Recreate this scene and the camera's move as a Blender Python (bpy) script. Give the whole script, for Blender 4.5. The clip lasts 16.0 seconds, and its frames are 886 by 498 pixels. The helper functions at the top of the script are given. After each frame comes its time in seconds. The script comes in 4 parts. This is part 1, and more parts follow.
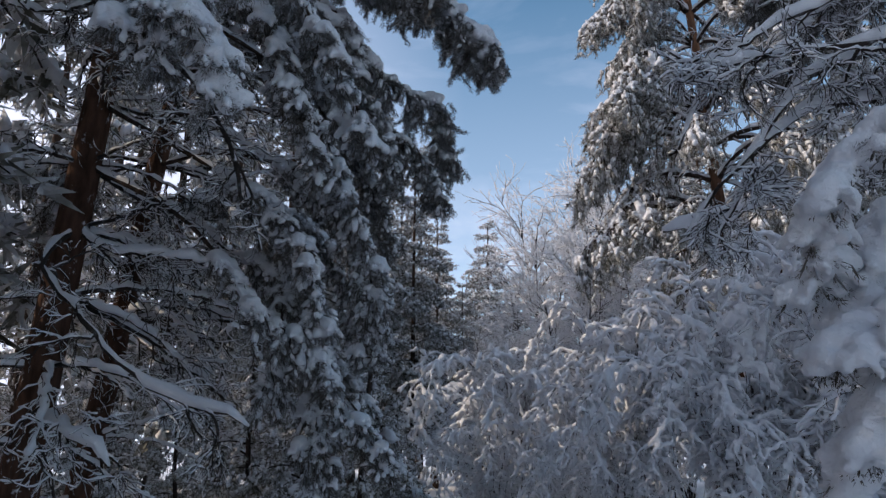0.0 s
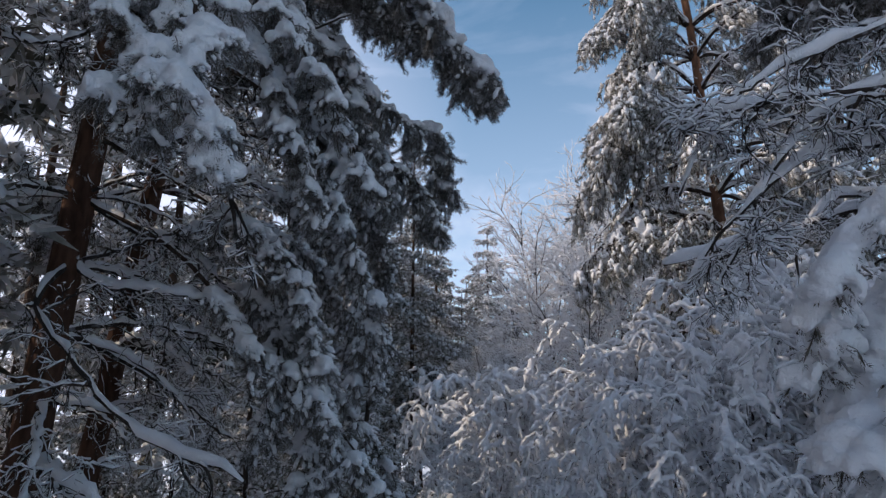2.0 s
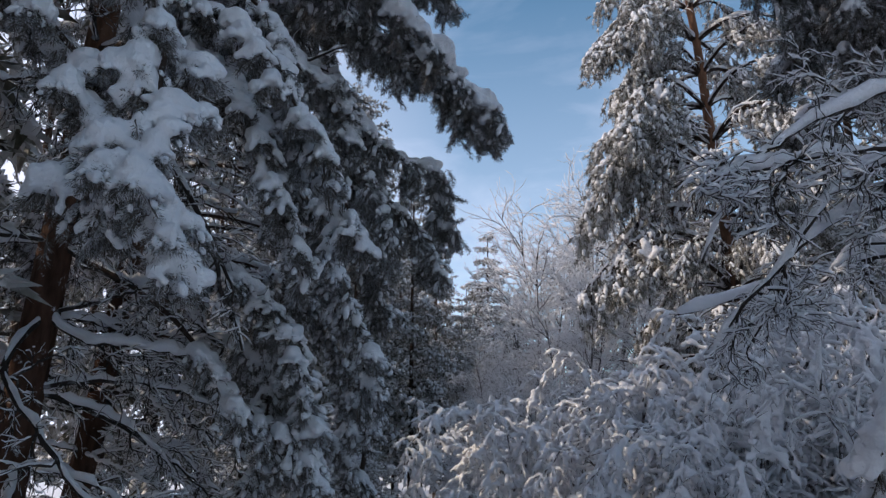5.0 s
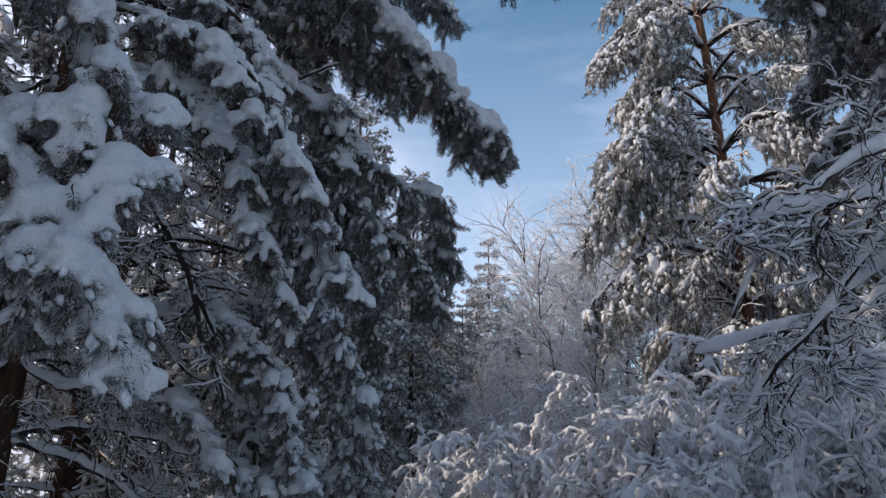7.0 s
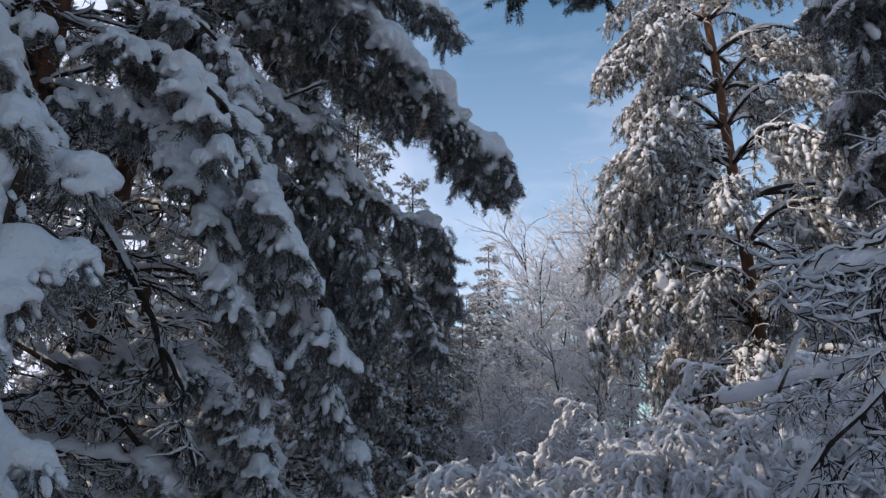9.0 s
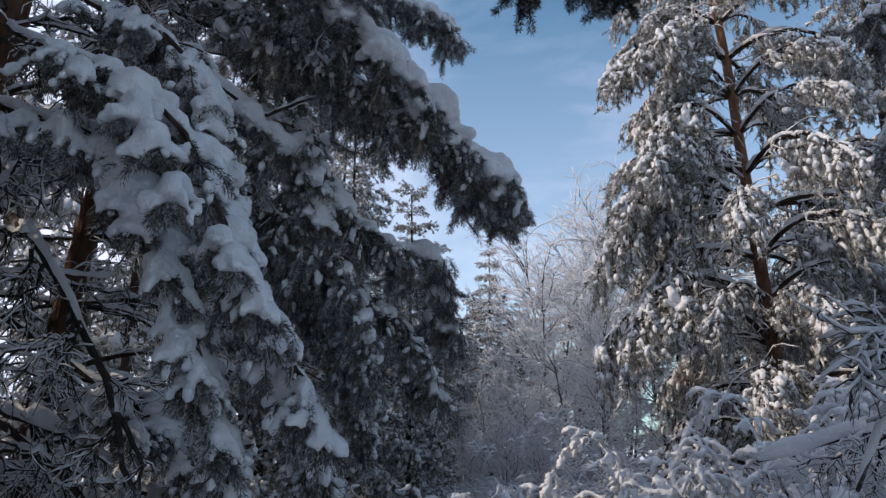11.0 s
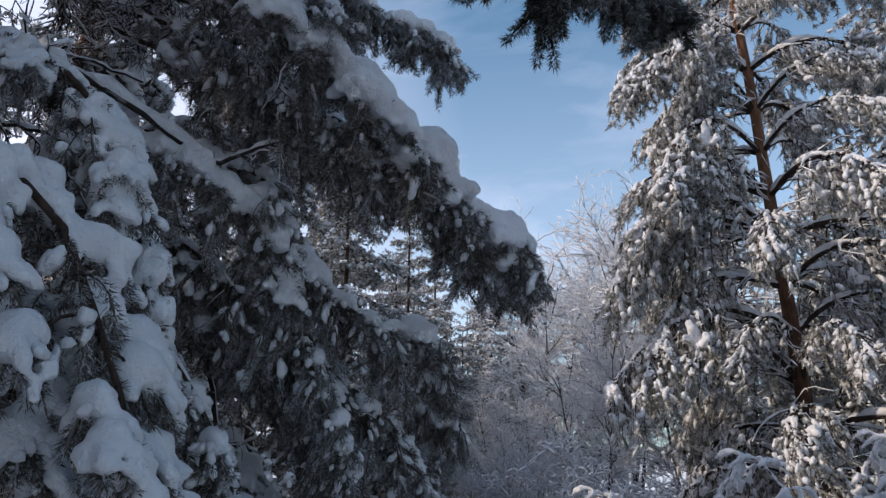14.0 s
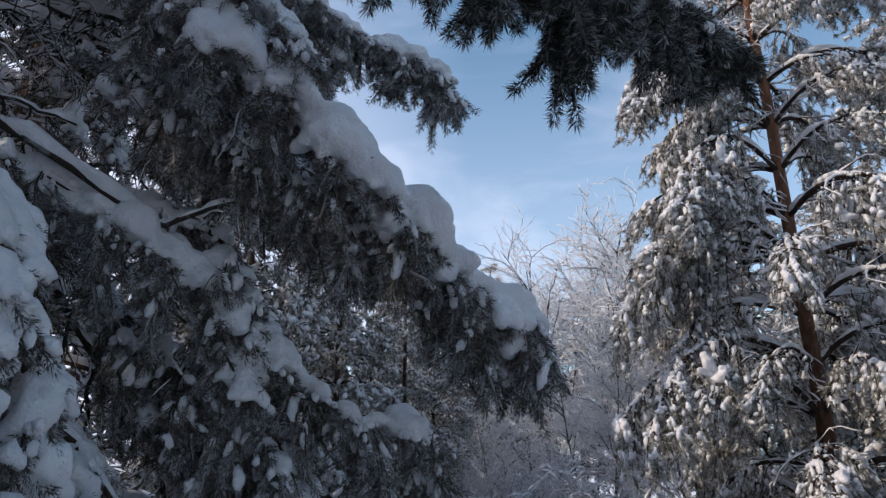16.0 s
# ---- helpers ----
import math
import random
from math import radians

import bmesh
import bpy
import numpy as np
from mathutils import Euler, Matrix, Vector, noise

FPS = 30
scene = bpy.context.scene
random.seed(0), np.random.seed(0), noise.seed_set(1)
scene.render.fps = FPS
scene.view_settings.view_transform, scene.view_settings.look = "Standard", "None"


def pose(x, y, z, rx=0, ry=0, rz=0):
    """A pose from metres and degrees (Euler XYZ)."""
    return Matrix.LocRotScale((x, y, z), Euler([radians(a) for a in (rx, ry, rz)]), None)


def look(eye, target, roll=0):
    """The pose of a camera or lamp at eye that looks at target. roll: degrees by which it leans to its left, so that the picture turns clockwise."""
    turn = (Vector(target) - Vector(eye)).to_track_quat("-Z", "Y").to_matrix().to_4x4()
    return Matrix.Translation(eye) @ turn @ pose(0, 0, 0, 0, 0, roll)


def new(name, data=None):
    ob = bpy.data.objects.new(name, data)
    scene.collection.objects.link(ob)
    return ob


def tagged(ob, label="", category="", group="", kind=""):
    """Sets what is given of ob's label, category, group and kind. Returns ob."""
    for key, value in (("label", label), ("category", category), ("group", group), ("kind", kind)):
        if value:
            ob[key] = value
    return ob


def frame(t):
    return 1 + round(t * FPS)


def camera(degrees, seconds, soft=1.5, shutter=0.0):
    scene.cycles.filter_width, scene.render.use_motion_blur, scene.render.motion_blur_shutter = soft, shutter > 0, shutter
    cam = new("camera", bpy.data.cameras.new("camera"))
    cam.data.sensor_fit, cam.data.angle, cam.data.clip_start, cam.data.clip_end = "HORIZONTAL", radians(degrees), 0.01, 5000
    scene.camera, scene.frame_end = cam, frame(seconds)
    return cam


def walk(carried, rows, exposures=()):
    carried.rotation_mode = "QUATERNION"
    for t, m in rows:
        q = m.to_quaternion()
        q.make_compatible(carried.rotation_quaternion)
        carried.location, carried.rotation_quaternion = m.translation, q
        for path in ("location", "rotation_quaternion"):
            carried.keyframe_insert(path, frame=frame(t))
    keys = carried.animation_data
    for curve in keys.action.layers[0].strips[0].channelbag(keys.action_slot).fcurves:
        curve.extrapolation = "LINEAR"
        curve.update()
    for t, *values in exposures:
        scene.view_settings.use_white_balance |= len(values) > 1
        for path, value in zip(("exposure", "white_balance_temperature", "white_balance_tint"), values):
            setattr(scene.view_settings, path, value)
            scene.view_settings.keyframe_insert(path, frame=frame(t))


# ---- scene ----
cam = camera(62.9, 16.0, 1.35)
METRES, EYE, TILT, LEAN, TURN = 5.0, 2.0, 15.0, 0.0, 0.0
ROWS = [
    (0.0, 0.0, 0.0, 0.0, 0.0, 0.0, -0.0),
    (0.5, 0.0007, 0.0026, 0.0161, -0.01, -0.01, -0.02),
    (1.0, 0.0017, 0.0061, 0.0338, -0.01, -0.02, -0.02),
    (1.5, 0.0026, 0.0098, 0.05, -0.01, -0.01, -0.06),
    (2.0, 0.003, 0.0138, 0.0668, -0.02, -0.02, -0.05),
    (2.5, 0.0031, 0.0198, 0.0822, -0.02, -0.03, -0.05),
    (3.0, 0.0031, 0.0294, 0.0972, -0.03, -0.03, -0.06),
    (3.5, 0.0031, 0.042, 0.1116, -0.02, -0.04, -0.05),
    (4.0, 0.0031, 0.0593, 0.1269, -0.03, -0.03, -0.05),
    (6.5, 0.0022, 0.1712, 0.2029, -0.01, -0.02, -0.06),
    (7.0, 0.0025, 0.1973, 0.2177, 0.0, -0.03, -0.08),
    (7.5, 0.0029, 0.2241, 0.2328, -0.0, -0.03, -0.08),
    (8.0, 0.0035, 0.2536, 0.2487, -0.01, -0.03, -0.12),
    (8.5, 0.004, 0.2828, 0.2641, -0.02, -0.03, -0.14),
    (9.0, 0.0045, 0.314, 0.2793, -0.01, -0.04, -0.14),
    (11.5, 0.0033, 0.4811, 0.3447, -0.03, 0.03, -0.04),
    (12.0, 0.004, 0.5166, 0.3598, -0.03, 0.03, -0.06),
    (12.5, 0.0042, 0.5516, 0.3758, -0.04, 0.02, -0.09),
    (13.0, 0.0056, 0.5891, 0.3943, -0.03, 0.01, -0.1),
    (13.5, 0.0067, 0.6266, 0.4115, -0.04, 0.01, -0.11),
    (14.0, 0.0089, 0.6655, 0.4309, -0.02, 0.01, -0.1),
    (14.5, 0.0111, 0.7026, 0.4499, -0.01, 0.02, -0.08),
    (15.0, 0.0129, 0.7423, 0.4703, -0.02, 0.01, -0.09),
    (15.5, 0.0147, 0.7797, 0.4897, -0.01, 0.02, -0.07),
    (16.0, 0.0165, 0.8198, 0.5123, -0.02, 0.01, -0.06),
]
EXPOSURE, KELVIN, TINT = -0.37, 6080, 21
walk(cam, [(t, pose(0, 0, EYE, TILT, LEAN, TURN) @ pose(METRES * x, METRES * y, METRES * z, 90 + pitch, roll, yaw)) for t, x, y, z, yaw, pitch, roll in ROWS],
     exposures=[(0.0, EXPOSURE, KELVIN, TINT), (16.0, EXPOSURE, KELVIN, TINT)])

# ---- light ----
SUN_EL, SUN_AZ = radians(30.0), radians(-97.0)
world = bpy.data.worlds.new("winter_sky")
scene.world = world
world.use_nodes = True
wn, wl = world.node_tree.nodes, world.node_tree.links
wn.clear()
w_out = wn.new("ShaderNodeOutputWorld")
w_bg = wn.new("ShaderNodeBackground")
w_bg.inputs["Strength"].default_value = 0.15
w_sky = wn.new("ShaderNodeTexSky")
w_sky.sky_type, w_sky.sun_disc = "NISHITA", False
w_sky.sun_elevation, w_sky.sun_rotation = SUN_EL, SUN_AZ
w_sky.air_density, w_sky.dust_density, w_sky.ozone_density = 1.0, 0.3, 0.8
w_tc = wn.new("ShaderNodeTexCoord")
w_map = wn.new("ShaderNodeMapping")
w_map.inputs["Scale"].default_value = (1.2, 1.0, 3.2)
w_map.inputs["Rotation"].default_value = (0.2, 0.5, 0.3)
w_noise = wn.new("ShaderNodeTexNoise")
w_noise.inputs["Scale"].default_value = 2.2
w_noise.inputs["Detail"].default_value = 7.0
w_noise.inputs["Roughness"].default_value = 0.55
w_noise.inputs["Distortion"].default_value = 0.5
w_ramp = wn.new("ShaderNodeValToRGB")
w_ramp.color_ramp.elements[0].position, w_ramp.color_ramp.elements[1].position = 0.47, 0.85
w_ramp.color_ramp.elements[0].color = (0, 0, 0, 1)
w_ramp.color_ramp.elements[1].color = (0.5, 0.5, 0.5, 1)
# thin cloud lies thicker low down and towards the sun
w_sep = wn.new("ShaderNodeSeparateXYZ")
w_low = wn.new("ShaderNodeMapRange")
w_low.inputs["From Min"].default_value, w_low.inputs["From Max"].default_value = 0.62, 0.2
w_low.inputs["To Min"].default_value, w_low.inputs["To Max"].default_value = 0.0, 0.4
w_west = wn.new("ShaderNodeMapRange")
w_west.inputs["From Min"].default_value, w_west.inputs["From Max"].default_value = 0.03, -0.6
w_west.inputs["To Min"].default_value, w_west.inputs["To Max"].default_value = 0.0, 0.85
w_a1 = wn.new("ShaderNodeMath")
w_a1.operation = "ADD"
w_a2 = wn.new("ShaderNodeMath")
w_a2.operation, w_a2.use_clamp = "ADD", True
w_mix = wn.new("ShaderNodeMix")
w_mix.data_type = "RGBA"
w_mix.inputs["B"].default_value = (8.6, 9.2, 10.2, 1)
wl.new(w_tc.outputs["Generated"], w_map.inputs["Vector"])
wl.new(w_map.outputs["Vector"], w_noise.inputs["Vector"])
wl.new(w_noise.outputs["Fac"], w_ramp.inputs["Fac"])
wl.new(w_tc.outputs["Generated"], w_sep.inputs["Vector"])
wl.new(w_sep.outputs["Z"], w_low.inputs["Value"])
wl.new(w_sep.outputs["X"], w_west.inputs["Value"])
wl.new(w_ramp.outputs["Color"], w_a1.inputs[0])
wl.new(w_low.outputs["Result"], w_a1.inputs[1])
wl.new(w_a1.outputs["Value"], w_a2.inputs[0])
wl.new(w_west.outputs["Result"], w_a2.inputs[1])
wl.new(w_a2.outputs["Value"], w_mix.inputs["Factor"])
w_air = wn.new("ShaderNodeMix")
w_air.data_type, w_air.blend_type = "RGBA", "MULTIPLY"
w_air.inputs["Factor"].default_value = 1.0
w_air.inputs["B"].default_value = (0.58, 1.16, 1.15, 1)
wl.new(w_sky.outputs["Color"], w_air.inputs["A"])
wl.new(w_air.outputs["Result"], w_mix.inputs["A"])
wl.new(w_mix.outputs["Result"], w_bg.inputs["Color"])
wl.new(w_bg.outputs["Background"], w_out.inputs["Surface"])

sun = new("sun", bpy.data.lights.new("sun", "SUN"))
sun.data.energy, sun.data.angle, sun.data.color = 3.5, radians(0.6), (1.0, 0.85, 0.59)
sun_from = Vector((math.sin(SUN_AZ) * math.cos(SUN_EL), math.cos(SUN_AZ) * math.cos(SUN_EL), math.sin(SUN_EL)))
sun.matrix_world = look(sun_from * 60, (0, 0, 0))


# ---- materials ----
def material(name, rough=0.7):
    m = bpy.data.materials.new(name)
    m.use_nodes = True
    b = m.node_tree.nodes["Principled BSDF"]
    b.inputs["Roughness"].default_value = rough
    return m, m.node_tree.nodes, m.node_tree.links, b


def ramp_node(nodes, stops):
    r = nodes.new("ShaderNodeValToRGB")
    el = r.color_ramp.elements
    while len(el) < len(stops):
        el.new(0.5)
    for e, (p, c) in zip(el, stops):
        e.position, e.color = p, (*c, 1)
    return r


def noise_node(nodes, links, scale, detail=4.0, rough=0.55, kind="Object"):
    tc = nodes.new("ShaderNodeTexCoord")
    n = nodes.new("ShaderNodeTexNoise")
    n.inputs["Scale"].default_value, n.inputs["Detail"].default_value = scale, detail
    n.inputs["Roughness"].default_value = rough
    links.new(tc.outputs[kind], n.inputs["Vector"])
    return n


def bump_of(nodes, links, b, height, strength, distance):
    bp = nodes.new("ShaderNodeBump")
    bp.inputs["Strength"].default_value, bp.inputs["Distance"].default_value = strength, distance
    links.new(height, bp.inputs["Height"])
    links.new(bp.outputs["Normal"], b.inputs["Normal"])


def snow_material(name, bump_scale, strength):
    m, n, l, b = material(name, 0.65)
    big = noise_node(n, l, 5.0, 3.0)
    r = ramp_node(n, [(0.3, (0.78, 0.78, 0.81)), (0.7, (0.90, 0.89, 0.90))])
    l.new(big.outputs["Fac"], r.inputs["Fac"])
    l.new(r.outputs["Color"], b.inputs["Base Color"])
    fine = noise_node(n, l, bump_scale, 6.0, 0.65)
    bump_of(n, l, b, fine.outputs["Fac"], strength, 0.02)
    b.inputs["Specular IOR Level"].default_value = 0.25
    return m


SNOW = snow_material("packed_snow", 55.0, 0.9)
SNOW_GROUND = snow_material("ground_snow", 6.0, 0.5)


def needle_material(name, stops):
    m, n, l, b = material(name, 0.6)
    geo = n.new("ShaderNodeNewGeometry")
    patch = noise_node(n, l, 4.0, 3.0)
    add = n.new("ShaderNodeMath")
    add.operation = "MULTIPLY_ADD"
    add.inputs[1].default_value, add.inputs[2].default_value = 0.55, 0.0
    l.new(geo.outputs["Random Per Island"], add.inputs[0])
    add2 = n.new("ShaderNodeMath")
    add2.operation = "MULTIPLY_ADD"
    add2.inputs[1].default_value = 0.75
    l.new(patch.outputs["Fac"], add2.inputs[0])
    l.new(add.outputs["Value"], add2.inputs[2])
    r = ramp_node(n, stops)
    l.new(add2.outputs["Value"], r.inputs["Fac"])
    l.new(r.outputs["Color"], b.inputs["Base Color"])
    b.inputs["Specular IOR Level"].default_value = 0.2
    return m


NEEDLES = needle_material("pine_needles", [(0.30, (0.022, 0.023, 0.017)), (0.60, (0.055, 0.055, 0.044)), (0.74, (0.17, 0.172, 0.17)), (1.0, (0.50, 0.51, 0.53))])
NEEDLES_RIMED = needle_material("rimed_needles", [(0.26, (0.032, 0.031, 0.022)), (0.44, (0.105, 0.098, 0.074)), (0.60, (0.32, 0.31, 0.285)), (0.9, (0.66, 0.655, 0.65))])
NEEDLES_FROST = needle_material("frosted_needles", [(0.28, (0.034, 0.028, 0.021)), (0.52, (0.088, 0.075, 0.060)), (0.66, (0.18, 0.166, 0.152)), (0.92, (0.48, 0.48, 0.50))])


def bark_material(name, low, high, z0, z1):
    """Bark that turns from low's colour to high's up the trunk."""
    m, n, l, b = material(name, 0.9)
    tc = n.new("ShaderNodeTexCoord")
    sep = n.new("ShaderNodeSeparateXYZ")
    l.new(tc.outputs["Object"], sep.inputs["Vector"])
    mr = n.new("ShaderNodeMapRange")
    mr.inputs["From Min"].default_value, mr.inputs["From Max"].default_value = z0, z1
    l.new(sep.outputs["Z"], mr.inputs["Value"])
    mp = n.new("ShaderNodeMapping")
    mp.inputs["Scale"].default_value = (1, 1, 0.3)
    l.new(tc.outputs["Object"], mp.inputs["Vector"])
    plates = n.new("ShaderNodeTexVoronoi")
    plates.inputs["Scale"].default_value = 22.0
    l.new(mp.outputs["Vector"], plates.inputs["Vector"])
    nz = n.new("ShaderNodeTexNoise")
    nz.inputs["Scale"].default_value, nz.inputs["Detail"].default_value = 14.0, 6.0
    l.new(mp.outputs["Vector"], nz.inputs["Vector"])
    lo = ramp_node(n, [(0.25, tuple(c * 0.35 for c in low)), (0.65, low)])
    hi = ramp_node(n, [(0.25, tuple(c * 0.45 for c in high)), (0.65, high)])
    l.new(nz.outputs["Fac"], lo.inputs["Fac"])
    l.new(nz.outputs["Fac"], hi.inputs["Fac"])
    mx = n.new("ShaderNodeMix")
    mx.data_type = "RGBA"
    l.new(mr.outputs["Result"], mx.inputs["Factor"])
    l.new(lo.outputs["Color"], mx.inputs["A"])
    l.new(hi.outputs["Color"], mx.inputs["B"])
    # rime and blown snow caught on the bark
    rime = noise_node(n, l, 7.0, 5.0, 0.7)
    rr = ramp_node(n, [(0.62, (0, 0, 0)), (0.70, (1, 1, 1))])
    l.new(rime.outputs["Fac"], rr.inputs["Fac"])
    mx2 = n.new("ShaderNodeMix")
    mx2.data_type = "RGBA"
    mx2.inputs["B"].default_value = (0.7, 0.7, 0.73, 1)
    l.new(rr.outputs["Color"], mx2.inputs["Factor"])
    l.new(mx.outputs["Result"], mx2.inputs["A"])
    l.new(mx2.outputs["Result"], b.inputs["Base Color"])
    bump_of(n, l, b, plates.outputs["Distance"], 0.9, 0.02)
    b.inputs["Specular IOR Level"].default_value = 0.1
    return m


BARK_PINE = bark_material("pine_bark", (0.105, 0.056, 0.038), (0.26, 0.135, 0.08), 4.5, 11.0)
BARK_BOUGH = bark_material("bough_bark", (0.060, 0.042, 0.034), (0.085, 0.055, 0.040), 3.0, 10.0)
BARK_DARK = bark_material("dark_bark", (0.045, 0.036, 0.032), (0.06, 0.05, 0.045), 2.0, 9.0)


def twig_material(name, dark, rime, lo, hi):
    m, n, l, b = material(name, 0.85)
    nz = noise_node(n, l, 9.0, 5.0, 0.65)
    r = ramp_node(n, [(lo, dark), (hi, rime)])
    l.new(nz.outputs["Fac"], r.inputs["Fac"])
    l.new(r.outputs["Color"], b.inputs["Base Color"])
    b.inputs["Specular IOR Level"].default_value = 0.1
    return m


TWIG = twig_material("bare_twig", (0.04, 0.032, 0.028), (0.34, 0.34, 0.36), 0.56, 0.72)
TWIG_FAR = twig_material("dark_twig", (0.035, 0.030, 0.030), (0.45, 0.46, 0.48), 0.50, 0.66)
TWIG_RIMED = twig_material("rimed_twig", (0.07, 0.062, 0.06), (0.66, 0.67, 0.70), 0.42, 0.56)


# ---- mesh tools ----
class Acc:
    """Collects vertices and faces for one mesh."""

    def __init__(self):
        self.v, self.f, self.n = [], [], 0

    def add(self, verts, faces):
        self.v.append(verts)
        self.f.append(faces + self.n)
        self.n += len(verts)

    def mesh(self, name, mat, smooth=True):
        me = bpy.data.meshes.new(name)
        if not self.v:
            return me
        v = np.concatenate(self.v).astype(np.float32)
        loops, starts, at = [], [], 0
        for f in self.f:
            loops.append(f.ravel())
            k = f.shape[1]
            starts.append(at + np.arange(len(f)) * k)
            at += f.size
        loops, starts = np.concatenate(loops).astype(np.int32), np.concatenate(starts).astype(np.int32)
        me.vertices.add(len(v))
        me.vertices.foreach_set("co", v.ravel())
        me.loops.add(len(loops))
        me.loops.foreach_set("vertex_index", loops)
        me.polygons.add(len(starts))
        me.polygons.foreach_set("loop_start", starts)
        me.update(calc_edges=True)
        if smooth:
            me.polygons.foreach_set("use_smooth", np.ones(len(starts), dtype=bool))
        me.materials.append(mat)
        return me


def unit(v):
    v = np.asarray(v, float)
    return v / np.maximum(np.linalg.norm(v, axis=-1, keepdims=True), 1e-9)


UP = np.array((0.0, 0.0, 1.0))


def tube(acc, pts, rad, sides=5, tall=1.0):
    """A tapering tube along pts; tall stretches its section upright."""
    pts, rad = np.asarray(pts, float), np.asarray(rad, float)
    t = unit(np.gradient(pts, axis=0))
    ref = np.where(np.abs(t[:, 2:3]) > 0.93, np.array((1.0, 0, 0)), UP)
    a = unit(np.cross(t, ref))
    b = np.cross(a, t)
    ang = np.arange(sides) * 2 * np.pi / sides
    ring = pts[:, None] + rad[:, None, None] * (np.cos(ang)[None, :, None] * a[:, None] + tall * np.sin(ang)[None, :, None] * b[:, None])
    k = len(pts)
    verts = np.concatenate([ring.reshape(-1, 3), pts[:1], pts[-1:] + t[-1:] * rad[-1] * 0.8])
    i = np.arange(k - 1)[:, None] * sides
    j = np.arange(sides)[None]
    j2 = (j + 1) % sides
    quads = np.stack([i + j, i + j2, i + sides + j2, i + sides + j], -1).reshape(-1, 4)
    acc.add(verts, np.concatenate([quads]))
    base = k * sides
    jj = np.arange(sides)
    last = (k - 1) * sides
    caps = np.concatenate([np.stack([(jj + 1) % sides, jj, np.full(sides, base)], -1), np.stack([last + jj, last + (jj + 1) % sides, np.full(sides, base + 1)], -1)])
    acc.f.append(caps + acc.n - len(verts))


def smooth_path(points, k):
    """k points on a smooth line through the given ones."""
    p = np.asarray(points, float)
    d = np.concatenate([[0], np.cumsum(np.linalg.norm(np.diff(p, axis=0), axis=1))])
    d /= d[-1]
    m = np.gradient(p, d, axis=0)
    out = []
    for s in np.linspace(0, 1, k):
        i = min(max(np.searchsorted(d, s) - 1, 0), len(p) - 2)
        h = d[i + 1] - d[i]
        u = (s - d[i]) / h
        out.append((2 * u**3 - 3 * u**2 + 1) * p[i] + (u**3 - 2 * u**2 + u) * h * m[i] + (-2 * u**3 + 3 * u**2) * p[i + 1] + (u**3 - u**2) * h * m[i + 1])
    return np.array(out)


def ridge(acc, rng, pts, rad, sides=6, gap=0.0, tall=1.25, cling=0.3):
    """Snow lying along the top of a branch."""
    pts = np.asarray(pts, float)
    t = unit(np.gradient(pts, axis=0))
    flat = np.clip(1.25 - np.abs(t[:, 2]), cling, 1.0)
    r = np.asarray(rad) * flat * rng.uniform(0.5, 1.5, len(pts))
    pts = pts + unit(np.cross(t, UP + 0.01)) * (r * rng.uniform(-0.4, 0.4, len(pts)))[:, None]
    if gap:
        r = np.where(rng.random(len(pts)) < gap, r * 0.35, r)
    r[0] *= 0.5
    r[-1] *= 0.7
    tube(acc, pts + UP * (r * tall * 0.85)[:, None], r, sides, tall)


_ico = bmesh.new()
bmesh.ops.create_icosphere(_ico, subdivisions=2, radius=1.0)
_ico.verts.ensure_lookup_table()
ICO_V = np.array([v.co[:] for v in _ico.verts])
ICO_F = np.array([[v.index for v in f.verts] for f in _ico.faces])
_ico.free()


GOLD = (1 + 5**0.5) / 2
ICO0_V = unit(np.array([(-1, GOLD, 0), (1, GOLD, 0), (-1, -GOLD, 0), (1, -GOLD, 0), (0, -1, GOLD), (0, 1, GOLD), (0, -1, -GOLD), (0, 1, -GOLD), (GOLD, 0, -1), (GOLD, 0, 1), (-GOLD, 0, -1), (-GOLD, 0, 1)]))
_gap = np.linalg.norm(ICO0_V[:, None] - ICO0_V[None], axis=-1)
ICO0_F = []
for _i in range(12):
    for _j in range(_i + 1, 12):
        for _k in range(_j + 1, 12):
            if max(_gap[_i, _j], _gap[_j, _k], _gap[_i, _k]) < 1.1:
                _n = np.cross(ICO0_V[_j] - ICO0_V[_i], ICO0_V[_k] - ICO0_V[_i])
                ICO0_F.append((_i, _j, _k) if _n @ ICO0_V[_i] > 0 else (_i, _k, _j))
ICO0_F = np.array(ICO0_F)


OCTA_V = np.array([(1, 0, 0), (-1, 0, 0), (0, 1, 0), (0, -1, 0), (0, 0, 1), (0, 0, -1)], float)
OCTA_F = np.array([(0, 2, 4), (2, 1, 4), (1, 3, 4), (3, 0, 4), (2, 0, 5), (1, 2, 5), (3, 1, 5), (0, 3, 5)])


def wobble(p, s):
    """Smooth uneven values between about -1 and 1."""
    q = p * s
    return (np.sin(q[:, 0] * 1.3 + q[:, 1] * 0.7 + 1.0) + np.sin(q[:, 1] * 1.7 - q[:, 2] * 0.9 + 2.0) + np.sin(q[:, 2] * 1.5 + q[:, 0] * 1.1 + 0.5)) / 3


